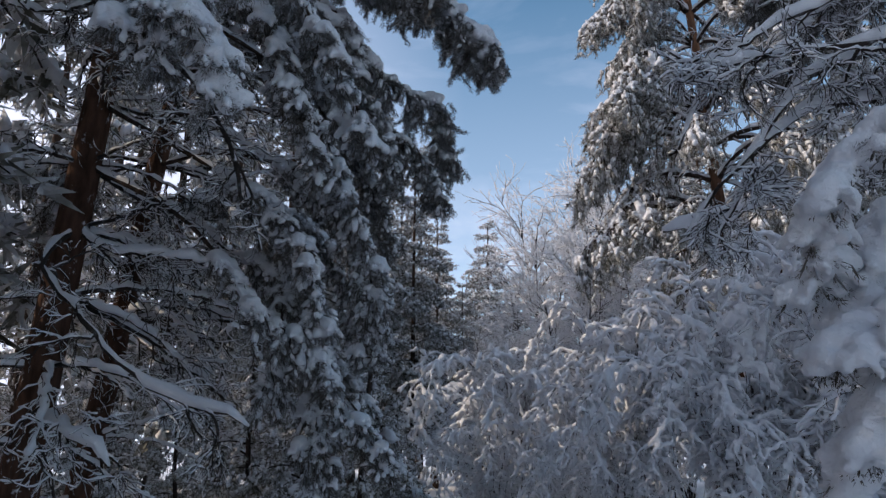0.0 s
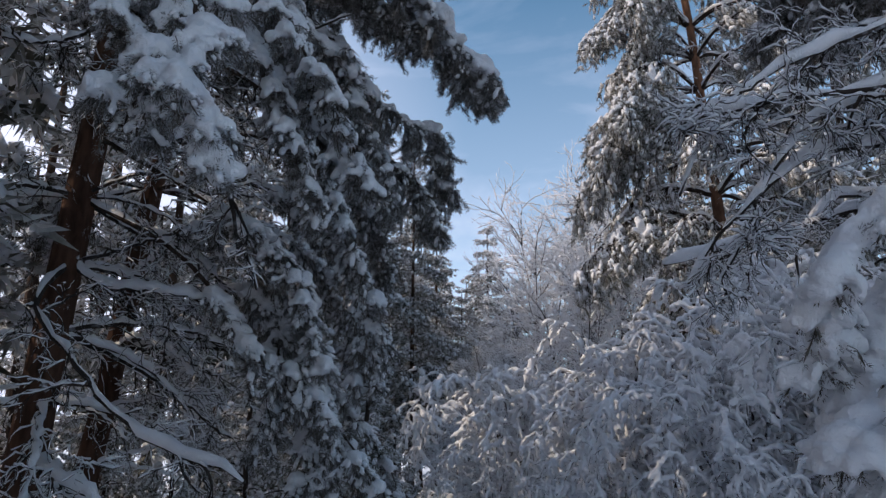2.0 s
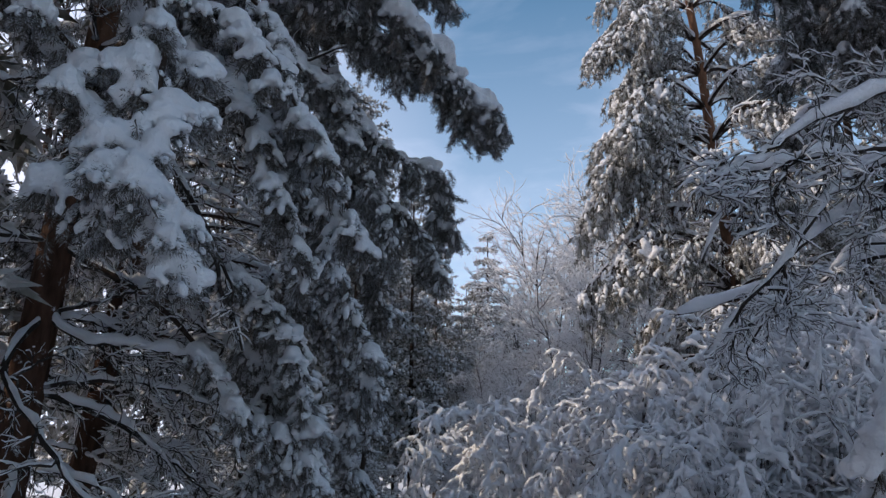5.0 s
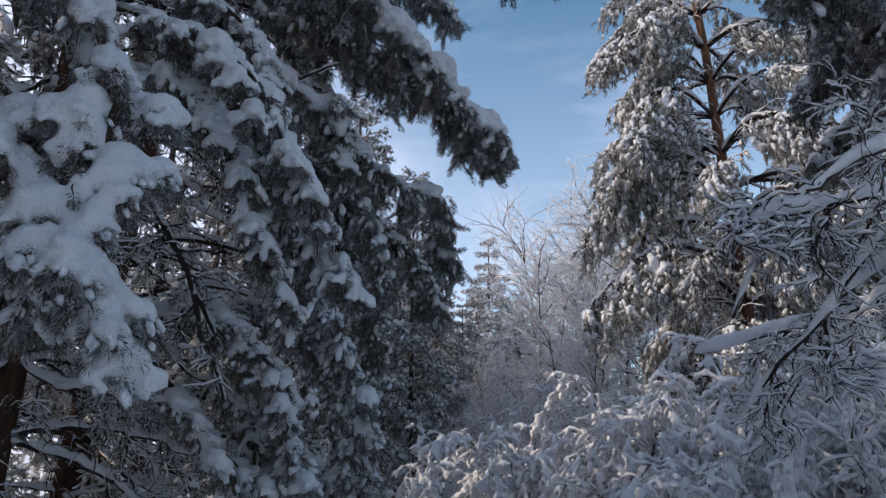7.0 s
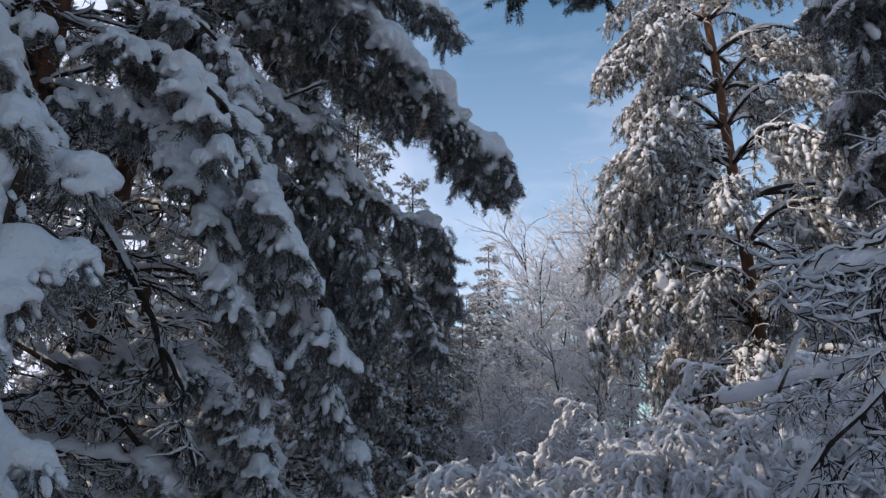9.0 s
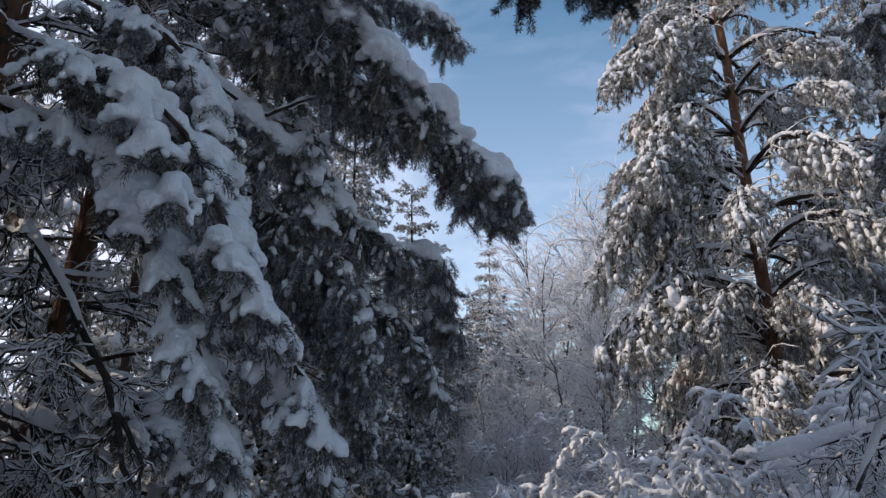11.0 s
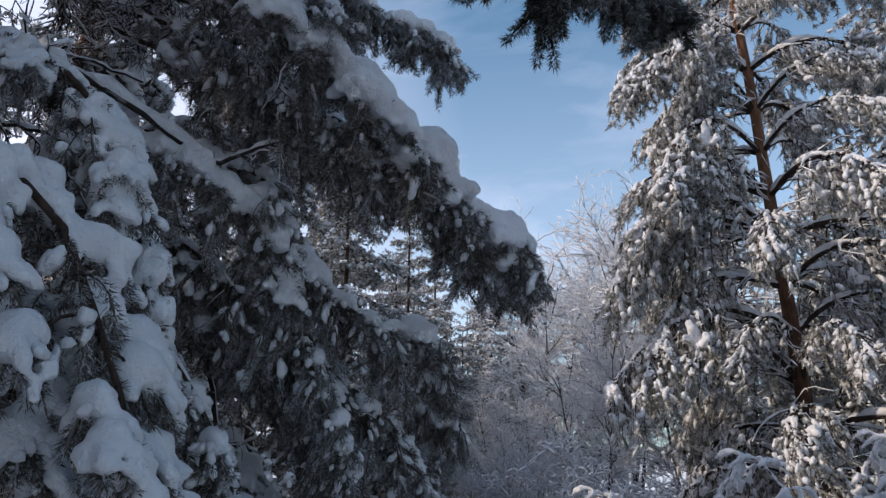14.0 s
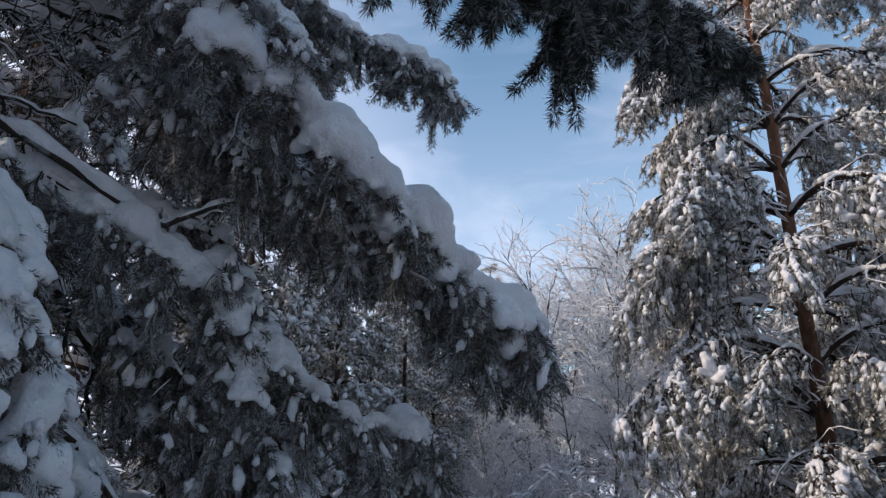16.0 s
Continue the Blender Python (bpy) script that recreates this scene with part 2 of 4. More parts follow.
def add_lumps(acc, rng, lumps, fine, rough=False):
    """Uneven oblong lumps. lumps: rows of centre, axis, half length, half width."""
    b = np.asarray(lumps, float)
    sv, sf = (ICO_V, ICO_F) if fine else (OCTA_V * 1.2, OCTA_F) if rough else (ICO0_V, ICO0_F)
    k, n = len(b), len(sv)
    t = unit(b[:, 3:6])
    a = unit(np.cross(t, np.where(np.abs(t[:, 2:3]) > 0.9, np.array((1.0, 0, 0)), UP)))
    c = np.cross(a, t)
    w = sv[None] * (rng.uniform(0.95, 1.05, (k, n, 1)) if fine else rng.uniform(0.72, 1.25, (k, n, 1)))
    v = b[:, None, :3] + w[..., :1] * (t * b[:, 6:7])[:, None] + w[..., 1:2] * (a * b[:, 7:8])[:, None] + w[..., 2:3] * (c * b[:, 7:8])[:, None]
    f = sf[None] + (np.arange(k) * n)[:, None, None]
    acc.add(v.reshape(-1, 3), f.reshape(-1, 3))


def run_together(name, acc, voxel, mat=None, rough=0.25, passes=2):
    """Lumps of snow run together into one smooth load."""
    raw = acc.mesh(name + "_raw", mat or SNOW)
    ob = new(name + "_raw", raw)
    re = ob.modifiers.new("remesh", "REMESH")
    re.mode, re.voxel_size, re.use_smooth_shade = "VOXEL", voxel, True
    sm = ob.modifiers.new("smooth", "SMOOTH")
    sm.factor, sm.iterations = 0.5, passes
    dg = bpy.context.evaluated_depsgraph_get()
    me = bpy.data.meshes.new_from_object(ob.evaluated_get(dg), depsgraph=dg)
    bpy.data.objects.remove(ob)
    bpy.data.meshes.remove(raw)
    me.name = name
    k = len(me.vertices)
    co, no = np.zeros(k * 3, np.float32), np.zeros(k * 3, np.float32)
    me.vertices.foreach_get("co", co)
    me.vertices.foreach_get("normal", no)
    co, no = co.reshape(-1, 3), no.reshape(-1, 3)
    amp = voxel * rough * 1.6
    co += no * (amp * (wobble(co, 1.1 / voxel) + 1.2 * wobble(co[:, [1, 2, 0]], 0.5 / voxel) + 0.6 * wobble(co[:, [2, 0, 1]], 2.3 / voxel)))[:, None].astype(np.float32)
    me.vertices.foreach_set("co", co.ravel())
    me.polygons.foreach_set("use_smooth", np.ones(len(me.polygons), dtype=bool))
    me.update()
    return me


def add_needles(acc, rng, org, way, length, count, size, width, flare=0.5, core=0.2):
    """Needles round each tassel: org, way and length are arrays, one row a tassel."""
    k = len(org)
    u = rng.random((k, count)) ** 0.8
    rad = unit(rng.normal(size=(k, count, 3)))
    d = unit(way[:, None] * 0.8 + rad * flare + np.array((0, 0, -0.1)))
    p = org[:, None] + way[:, None] * (u * length[:, None])[..., None] + rad * 0.015
    ln = size * rng.uniform(0.65, 1.25, (k, count, 1))
    side = unit(np.cross(d, rng.normal(size=(k, count, 3)))) * (width * rng.uniform(0.6, 1.3, (k, count, 1)))
    v = np.stack([p - side, p + side, p + d * ln], 2).reshape(-1, 3)
    acc.add(v, np.arange(len(v)).reshape(-1, 3))
    if not core:
        return
    # the twig and its close-packed inner needles
    ax = np.stack([org, org + way * (length * 0.45)[:, None], org + way * (length * 0.85)[:, None]], 1)
    a = unit(np.cross(way, rng.normal(size=(k, 3))))
    c = np.cross(way, a)
    r = np.array((0.35, 1.0, 0.2)) * size * core
    ring = np.stack([ax + (r[None, :, None] * (np.cos(g) * a + np.sin(g) * c)[:, None]) for g in (0.0, 2.09, 4.19)], 2)
    base = (np.arange(k) * 9)[:, None, None]
    faces = np.array([(i * 3 + j, i * 3 + (j + 1) % 3, i * 3 + 3 + (j + 1) % 3, i * 3 + 3 + j) for i in (0, 1) for j in range(3)])
    acc.add(ring.reshape(-1, 3), (faces[None] + base).reshape(-1, 4))


def bough_meshes(name, seed, path, r0, leafy=0.4, sides_n=14, twig=0.8, tassel=0.24, per_twig=3, subs=2, snow=0.05, voxel=0.0,
                 count=30, needle=0.07, width=0.005, hang=0.6, load=0.8, bare=6, cap=1.0, gaps=0.38, spread=0.8, sag=0.3, flare=1.0, core=0.2, fine=False, light=False, green=None, mantle=0.0, under=0.0, knob=0.25,
                 pillow=0.0, breadth=0.25, fringe=0.16, tufts=9, fingers=6, close=0.62):
    """The wood, needles and snow of one laden pine bough along path. snow: the lumps' half width; voxel: how finely they run together (0: not)."""
    rng = np.random.default_rng(seed)
    k0 = 7 if light else 16
    pts = smooth_path(path, k0)
    total = np.linalg.norm(np.diff(pts, axis=0), axis=1).sum()
    wood, leaf, ridges, white = Acc(), Acc(), Acc(), Acc()
    lumps = []
    tube(wood, pts, np.linspace(r0, r0 * 0.22, k0), 3 if light else 6)
    tang = unit(np.gradient(pts, axis=0))
    inner = max(int(k0 * (leafy + 0.2)), 3)
    if not light:
        ridge(ridges, rng, pts[:inner], np.full(inner, max(r0 * 0.85, snow * 0.6)), 4 if light else 7, 0.1)

    def twig_path(p, d, ln, sag, k=6, kink=0.16):
        out, q, w = [p], p.copy(), d.copy()
        for _ in range(k - 1):
            w = unit(w + np.array((0, 0, -sag * 5 / k)) + rng.normal(size=3) * kink)
            q = q + w * ln / (k - 1)
            out.append(q)
        return np.array(out)

    org, way, lens = [], [], []

    def hang_tassels(tp, n, scale=1.0, top=None):
        for s in np.linspace(0.3, 1.0, n):
            i = s * (len(tp) - 1)
            a = int(min(i, len(tp) - 2))
            p = tp[a] + (tp[a + 1] - tp[a]) * (i - a)
            d = unit(unit(tp[a + 1] - tp[a]) * (1 - hang) + np.array((0, 0, -hang)) + rng.normal(size=3) * 0.4)
            ln = tassel * scale * rng.uniform(0.6, 1.35)
            org.append(p)
            way.append(d)
            lens.append(ln)
            share = 1.0 if top is None or not under else float(np.clip(1.25 - (top - p[2]) / under, 0.0, 1.0))
            if rng.random() < load * share:
                rr = snow * rng.uniform(0.6, 1.15)
                if rng.random() < 0.14:
                    rr *= 1.5
                off = unit(d * np.array((1, 1, 0)) + np.array((0, 0, 0.55)) + rng.normal(size=3) * 0.25)
                half = min(ln * rng.uniform(0.35, 0.6), rr * 2.6)
                lumps.append((*(p + d * half * 0.75 + off * rr * 0.75), *d, half, rr))
                if not light and rng.random() < 0.5:
                    lumps.append((*(p + off * rr * 0.5 + rng.normal(size=3) * rr * 0.5), *rng.normal(size=3), rr * 1.15, rr * 0.95))

    for i in range(sides_n):
        s = leafy + (1 - leafy) * (i + rng.uniform(0.1, 0.9)) / sides_n
        a = int(min(s * (k0 - 1), k0 - 2))
        p, t = pts[a], tang[a]
        lat = unit(np.cross(t, UP + 0.01)) * (1 if i % 2 else -1)
        d = unit(lat * spread * rng.uniform(0.5, 1.2) + t * rng.uniform(0.3, 0.8) + UP * rng.uniform(-0.2, 0.35))
        tp = twig_path(p, d, twig * rng.uniform(0.6, 1.15) * (1.1 - 0.5 * s), sag, 3 if light else 6)
        if not light:
            tube(wood, tp, np.linspace(r0 * 0.3, r0 * 0.1, len(tp)), 3)
        hang_tassels(tp, per_twig, 1.0, p[2])
        if mantle:
            for q, share in zip(tp[:4], (0.75, 0.62, 0.5, 0.4)):
                if rng.random() < 0.8:
                    rr = mantle * share * rng.uniform(0.7, 1.15)
                    lumps.append((*(q + UP * rr * 0.5), *(d + rng.normal(size=3) * 0.4), rr * 1.3, rr * 0.85))
        for k in (2, 4)[:subs]:
            if len(tp) < 5:
                break
            sd = unit(np.cross(tp[k] - tp[k - 1], UP) * rng.choice((-1, 1)) + (tp[k] - tp[k - 1]) * 6 + rng.normal(size=3) * 0.3)
            sp = twig_path(tp[k], sd, twig * 0.38, sag, 4)
            tube(wood, sp, np.linspace(r0 * 0.15, r0 * 0.07, len(sp)), 3)
            hang_tassels(sp, 2, 0.9, p[2])
    hang_tassels(pts[int(k0 * max(leafy, 0.5)):], 5)
    # a mantle of snow draped over the bough
    if mantle:
        s0 = leafy * 0.8
        steps = max(int(total * (1 - s0) / (mantle * 0.5)), 4)
        swell = rng.uniform(0.0, 20.0)
        for s in np.linspace(s0, 1.0, steps):
            i = s * (k0 - 1)
            a = int(min(i, k0 - 2))
            p = pts[a] + (pts[a + 1] - pts[a]) * (i - a)
            lat = unit(np.cross(tang[a], UP + 0.01))
            rr = mantle * (0.62 + 0.38 * math.sin(swell + s * total * 13.0) + rng.uniform(-0.2, 0.25)) * min(1.0, 0.55 + (s - s0) * 3)
            lumps.append((*(p + UP * rr * 0.5 + rng.normal(size=3) * rr * 0.15), *tang[a], rr * 1.1, rr * 0.8))
            for g in (-1, 1):
                if rng.random() < 0.8:
                    r1 = rr * rng.uniform(0.45, 0.8)
                    lumps.append((*(p + lat * g * rr * rng.uniform(0.6, 1.0) + UP * rr * rng.uniform(-0.3, 0.25)), *(tang[a] + rng.normal(size=3) * 0.5), r1 * 1.2, r1 * 0.85))
    # deep pillows of snow, each on its own spray of needles, with lobes that run down between the tufts
    if pillow:
        s0 = leafy * 0.9
        n = max(int(total * (1 - s0) / (pillow * close)), 4)
        for i in range(n):
            s = s0 + (1 - s0) * (i + rng.random()) / n
            a = int(min(s * (k0 - 1), k0 - 2))
            p = pts[a] + (pts[a + 1] - pts[a]) * (s * (k0 - 1) - a)
            lat = unit(np.cross(tang[a], UP + 0.01))
            side = rng.uniform(-1, 1)
            off = side * breadth * (1.15 - 0.55 * (s - s0) / (1 - s0))
            d = unit(tang[a] * np.array((0.7, 0.7, 0.25)) + lat * side + rng.normal(size=3) * 0.2)
            rr = pillow * rng.uniform(0.55, 1.25)
            c = p + lat * off - UP * abs(off) * 0.45 + rng.normal(size=3) * rr * 0.15
            tube(wood, np.array([p, (p + c) / 2 + UP * 0.03, c]), np.array((r0 * 0.3, r0 * 0.22, r0 * 0.12)), 3)
            lumps.append((*(c + UP * rr * 0.35), *(d * np.array((1, 1, 0.3))), rr * 1.1, rr * 0.82))
            lumps.append((*(c + d * rr * rng.uniform(0.5, 0.9) + UP * rr * rng.uniform(-0.15, 0.25)), *(d + rng.normal(size=3) * 0.5), rr * 0.8, rr * 0.55))
            for j in range(fingers + tufts):
                g = rng.uniform(0, 2 * np.pi)
                h = unit(np.array((math.cos(g), math.sin(g), 0.0)) + d * np.array((0.6, 0.6, 0)))
                if j < fingers:
                    r1 = rr * rng.uniform(0.2, 0.36)
                    fd = unit(h * 0.8 - UP * rng.uniform(0.4, 1.3))
                    lumps.append((*(c + h * rr * rng.uniform(0.5, 0.95) + fd * r1 * 1.2), *fd, r1 * rng.uniform(1.4, 2.4), r1))
                else:
                    org.append(c + h * rr * 0.5 - UP * rr * 0.2)
                    way.append(unit(h * 0.5 + d * 0.25 - UP * rng.uniform(0.5, 1.6)))
                    lens.append(fringe * rng.uniform(0.6, 1.25))
                    if rng.random() < 0.6:
                        r1 = snow * rng.uniform(0.5, 1.0)
                        lumps.append((*(org[-1] + way[-1] * lens[-1] * rng.uniform(0.3, 0.8) + (h + UP * 0.5) * r1), *way[-1], r1 * rng.uniform(1.3, 2.4), r1))
    # the load along the bough itself
    if cap:
        big = snow * 1.3 * cap
        for s in np.linspace(leafy * 0.9, 1.0, max(int(total * (1 - leafy) / (big * 1.35)), 3)):
            if rng.random() < gaps:
                continue
            i = s * (k0 - 1)
            a = int(min(i, k0 - 2))
            p = pts[a] + (pts[a + 1] - pts[a]) * (i - a)
            rr = big * rng.uniform(0.6, 1.2)
            for _ in range(3 if voxel else 1):
                r1 = rr * rng.uniform(0.5, 1.0)
                lumps.append((*(p + UP * rr * 0.45 + rng.normal(size=3) * rr * 0.6 * np.array((1, 1, 0.5))), *(tang[a] + rng.normal(size=3) * 0.6), r1 * rng.uniform(1.0, 1.5), r1 * rng.uniform(0.7, 1.0)))
    for i in range(bare):
        s = rng.uniform(0.12, max(leafy + 0.15, 0.3))
        a = int(s * (k0 - 1))
        d = unit(np.cross(tang[a], UP) * rng.choice((-1, 1)) * 0.8 + tang[a] * 0.7 + rng.normal(size=3) * 0.35)
        tp = twig_path(pts[a], d, twig * rng.uniform(0.5, 1.1), 0.2, 6, 0.42)
        tube(wood, tp, np.linspace(r0 * 0.26, r0 * 0.1, 6), 3)
        ridge(ridges, rng, tp, np.full(6, max(snow * 0.3, 0.012)), 5, 0.15)
        for k in (2, 4):
            d2 = unit((tp[k + 1 if k < 5 else k] - tp[k]) * 5 + rng.normal(size=3) * 0.6)
            sp = twig_path(tp[k], d2, twig * 0.4, 0.25, 4, 0.42)
            tube(wood, sp, np.linspace(r0 * 0.13, r0 * 0.06, 4), 3)
            ridge(ridges, rng, sp, np.full(4, max(snow * 0.24, 0.01)), 4, 0.15)
    org, way, lens = np.array(org), np.array(way), np.array(lens)
    add_needles(leaf, rng, org, way, lens, count, needle, width, flare, 0.0 if light else core)
    if voxel:
        # clots too small to run into the load stay crumbs of their own
        small = [row for row in lumps if row[7] < 1.25 * voxel]
        lumps = [row for row in lumps if row[7] >= 1.25 * voxel]
        if small:
            add_lumps(ridges, rng, small, False)
    add_lumps(white, rng, lumps, fine or voxel > 0, per_twig == 1)
    if voxel:
        me_snow = run_together(name + "_snow", white, voxel, rough=knob, passes=4 if pillow else 2)
        rm = ridges.mesh(name + "_ridge", SNOW)
        bm = bmesh.new()
        bm.from_mesh(me_snow)
        bm.from_mesh(rm)
        bm.to_mesh(me_snow)
        bm.free()
        bpy.data.meshes.remove(rm)
        me_snow.polygons.foreach_set("use_smooth", np.ones(len(me_snow.polygons), dtype=bool))
    else:
        base = white.n
        white.v += ridges.v
        white.f += [f + base for f in ridges.f]
        white.n += ridges.n
        me_snow = white.mesh(name + "_snow", SNOW)
    return wood.mesh(name + "_wood", BARK_BOUGH), leaf.mesh(name + "_needles", green or NEEDLES, False), me_snow


def put_bough(parent, meshes, m=None, name="bough"):
    ob = new(name, meshes[0])
    ob.parent = parent
    if m is not None:
        ob.matrix_local = m
    for nm, me in (("needles", meshes[1]), ("snow_load", meshes[2])):
        if me is None or not len(me.vertices):
            continue
        c = new(nm, me)
        c.parent = ob
        c["kind"] = "stuff"
    return ob


def part(name, me, parent, label=""):
    ob = new(name, me)
    ob.parent = parent
    if label:
        ob["label"] = label
    return ob


def droop_path(length, rise, sag, side=0.0, k=6):
    s = np.linspace(0, 1, k)
    return np.stack([length * (s - 0.10 * sag * s**2), side * length * s**2, length * (rise * s - sag * s**2.3)], 1)


def aim(azimuth, pitch=0.0, roll=0.0, scale=1.0, at=(0, 0, 0)):
    return Matrix.Translation(at) @ Euler((radians(roll), radians(-pitch), radians(azimuth))).to_matrix().to_4x4() @ Matrix.Scale(scale, 4)


# ---- bough stock ----
MID = [bough_meshes("bough", 100 + i, droop_path(2.2, 0.15 + 0.1 * (i % 3), 0.35 + 0.14 * (i % 4), (-0.12, 0.08, 0.15, -0.05)[i % 4]), 0.032,
                    leafy=0.42, sides_n=15, twig=0.75, tassel=0.12, per_twig=4, snow=0.034, voxel=0.026, knob=0.25, count=26, needle=0.05, width=0.005, under=0.35,
                    hang=0.55, load=0.6, bare=6, cap=0, pillow=0.075, breadth=0.32, tufts=5, fringe=0.13, close=0.75, sag=0.4, green=NEEDLES_FROST) for i in range(5)]
CROWN = [bough_meshes("bough", 140 + i, droop_path(2.2, 0.45 + 0.14 * (i % 3), 0.72 + 0.12 * (i % 3), (-0.16, 0.14, 0.0, 0.08)[i % 4]), 0.042,
                      leafy=0.36, sides_n=26, twig=0.8, tassel=0.17, per_twig=4, snow=0.032, voxel=0.028, knob=0.35, count=30, needle=0.06, width=0.0065, under=0.8,
                      hang=0.75, load=0.75, bare=4, cap=0, mantle=0.03, sag=0.62, core=0.35, green=NEEDLES_RIMED) for i in range(5)]
FAR = [bough_meshes("bough", 180 + i, droop_path(2.0, 0.15 + 0.1 * i, 0.4 + 0.08 * i), 0.035, leafy=0.15, sides_n=11, twig=0.85, tassel=0.26, per_twig=2, subs=0,
                    snow=0.068, count=13, needle=0.2, width=0.042, hang=0.45, load=0.8, bare=0, cap=1.1, light=True) for i in range(3)]
THIN = [bough_meshes("bough", 190 + i, droop_path(2.0, 0.15 + 0.1 * i, 0.4 + 0.08 * i), 0.035, leafy=0.15, sides_n=9, twig=0.8, tassel=0.3, per_twig=1, subs=0,
                     snow=0.085, count=9, needle=0.28, width=0.05, hang=0.45, load=0.8, bare=0, cap=0, light=True) for i in range(2)]


def bare_limb_meshes(name, seed, path, r0, depth=3, twigs=7, tw_len=0.7, snow=0.03, mat=None, sag=0.12, spread=0.75, tall=1.3, fine=0.5):
    """A leafless limb along path with its twigs, and the snow lying on them."""
    rng = np.random.default_rng(seed)
    wood, white = Acc(), Acc()

    def grow(pts, r, level, ln):
        pts = np.asarray(pts)
        k = len(pts)
        rad = np.linspace(r, max(r * 0.3, 0.0025), k)
        tube(wood, pts, rad, 6 if level == 0 else 4 if level == 1 else 3)
        ridge(white, rng, pts, np.maximum(rad * 0.8, snow * (0.75 if level == 0 else fine * 0.85**level)), 7 if level == 0 else 5, 0.08, tall)
        if level >= depth:
            return
        tang = unit(np.gradient(pts, axis=0))
        n = twigs if level == 0 else max(3, twigs - 2 - level)
        for i in range(n):
            s = rng.uniform(0.2, 0.98)
            a = int(s * (k - 1))
            lat = unit(np.cross(tang[a], rng.normal(size=3)))
            d = unit(tang[a] * rng.uniform(0.5, 1.0) + lat * spread * rng.uniform(0.5, 1.1) * np.array((1, 1, 0.7)))
            length = ln * rng.uniform(0.5, 1.15)
            q, out, w = pts[a].copy(), [pts[a]], d
            m = 10 if level < 1 else 7 if level < 2 else 4
            for _ in range(m - 1):
                w = unit(w + rng.normal(size=3) * 0.36 + np.array((0, 0, -sag)))
                q = q + w * length / (m - 1)
                out.append(q)
            grow(out, max(r * 0.42, 0.005), level + 1, ln * 0.58)

    line = smooth_path(path, 22)
    line[1:] += rng.normal(size=(21, 3)) * 0.009 * np.linspace(0.4, 1.6, 21)[:, None]
    grow(line, r0, 0, tw_len)
    return wood.mesh(name + "_wood", mat or TWIG), white.mesh(name + "_snow", SNOW)


def put_limb(parent, meshes, m=None, name="limb"):
    ob = new(name, meshes[0])
    ob.parent = parent
    if m is not None:
        ob.matrix_local = m
    c = new("snow_ridge", meshes[1])
    c.parent = ob
    return ob


DEAD = [bare_limb_meshes("dead_limb", 300 + i, droop_path(1.7, 0.12 + 0.12 * (i % 2), 0.25 + 0.12 * (i % 3), (-0.2, 0.15, 0.0, 0.25)[i % 4]), 0.024,
                         2, 7, 0.62, 0.036, TWIG, 0.2, fine=0.26) for i in range(5)]


def trunk_mesh(name, base, top, r0, r1, bend, seed, mat, sides=14):
    rng = np.random.default_rng(seed)
    a, b = np.asarray(base, float), np.asarray(top, float)
    s = np.linspace(0, 1, 22)
    p = a + (b - a) * s[:, None]
    p[:, 0] += bend * np.sin(s * 3.1) + 0.02 * rng.normal(size=22).cumsum() * 0.5
    p[:, 1] += bend * 0.5 * np.sin(s * 5.0 + 1.0)
    r = r0 + (r1 - r0) * s**0.8
    r[0] *= 1.35
    acc = Acc()
    tube(acc, p, r, sides)
    return acc.mesh(name, mat), p, r


def thing(name, at, label, category, group=""):
    ob = new(name)
    ob.location = at
    ob.empty_display_size = 0.3
    return tagged(ob, label, category, group)


# ---- ground ----
def ground():
    xs = np.concatenate([np.linspace(-400, -40, 10)[:-1], np.linspace(-40, 40, 101), np.linspace(40, 400, 10)[1:]])
    ys = np.concatenate([np.linspace(-200, -10, 8)[:-1], np.linspace(-10, 80, 121), np.linspace(80, 600, 12)[1:]])
    x, y = np.meshgrid(xs, ys)
    side = np.clip((np.abs(x - 0.4) - 1.6) / 1.5, 0, 1)
    p = np.stack([x.ravel(), y.ravel(), np.zeros(x.size)], 1)
    z = 0.12 * wobble(p, 0.35) + 0.07 * wobble(p[:, [1, 0, 2]], 1.3) + 0.04 * wobble(p, 3.1)
    z = z.reshape(x.shape) * (0.35 + side) + 0.28 * side
    v = np.stack([x, y, z], -1).reshape(-1, 3)
    w = len(xs)
    i = (np.arange(len(ys) - 1)[:, None] * w + np.arange(w - 1)[None]).ravel()
    acc = Acc()
    acc.add(v, np.stack([i, i + 1, i + w + 1, i + w], 1))
    ob = new("ground", acc.mesh("ground", SNOW_GROUND))
    return tagged(ob, "deep untrodden snow over the forest floor", "ground", kind="structure")


ground()


# ---- pines ----
def near_pine(base, top, r0, r1, bend, seed, label, plan, dead=()):
    """A pine with placed boughs. plan: rows of height, azimuth, pitch, scale, kind."""
    ob = thing("pine_tree", base, label, "tree", "pines beside the path")
    b = np.asarray(base, float)
    me, line, rad = trunk_mesh("trunk", (0, 0, -0.2), np.asarray(top) - b, r0, r1, bend, seed, BARK_PINE)
    part("trunk", me, ob)
    rng = np.random.default_rng(seed)

    def on(h):
        i = int(np.clip(np.searchsorted(line[:, 2], h - b[2]), 0, len(line) - 1))
        return line[i]

    for h, az, pitch, sc, k in plan:
        put_bough(ob, MID[k % len(MID)], aim(az, pitch, rng.uniform(-25, 25), sc, on(h)))
    for h, az, pitch, sc, k in dead:
        put_limb(ob, DEAD[k % len(DEAD)], aim(az, pitch, rng.uniform(-60, 60), sc, on(h)), "dead_limb")
    return ob, on


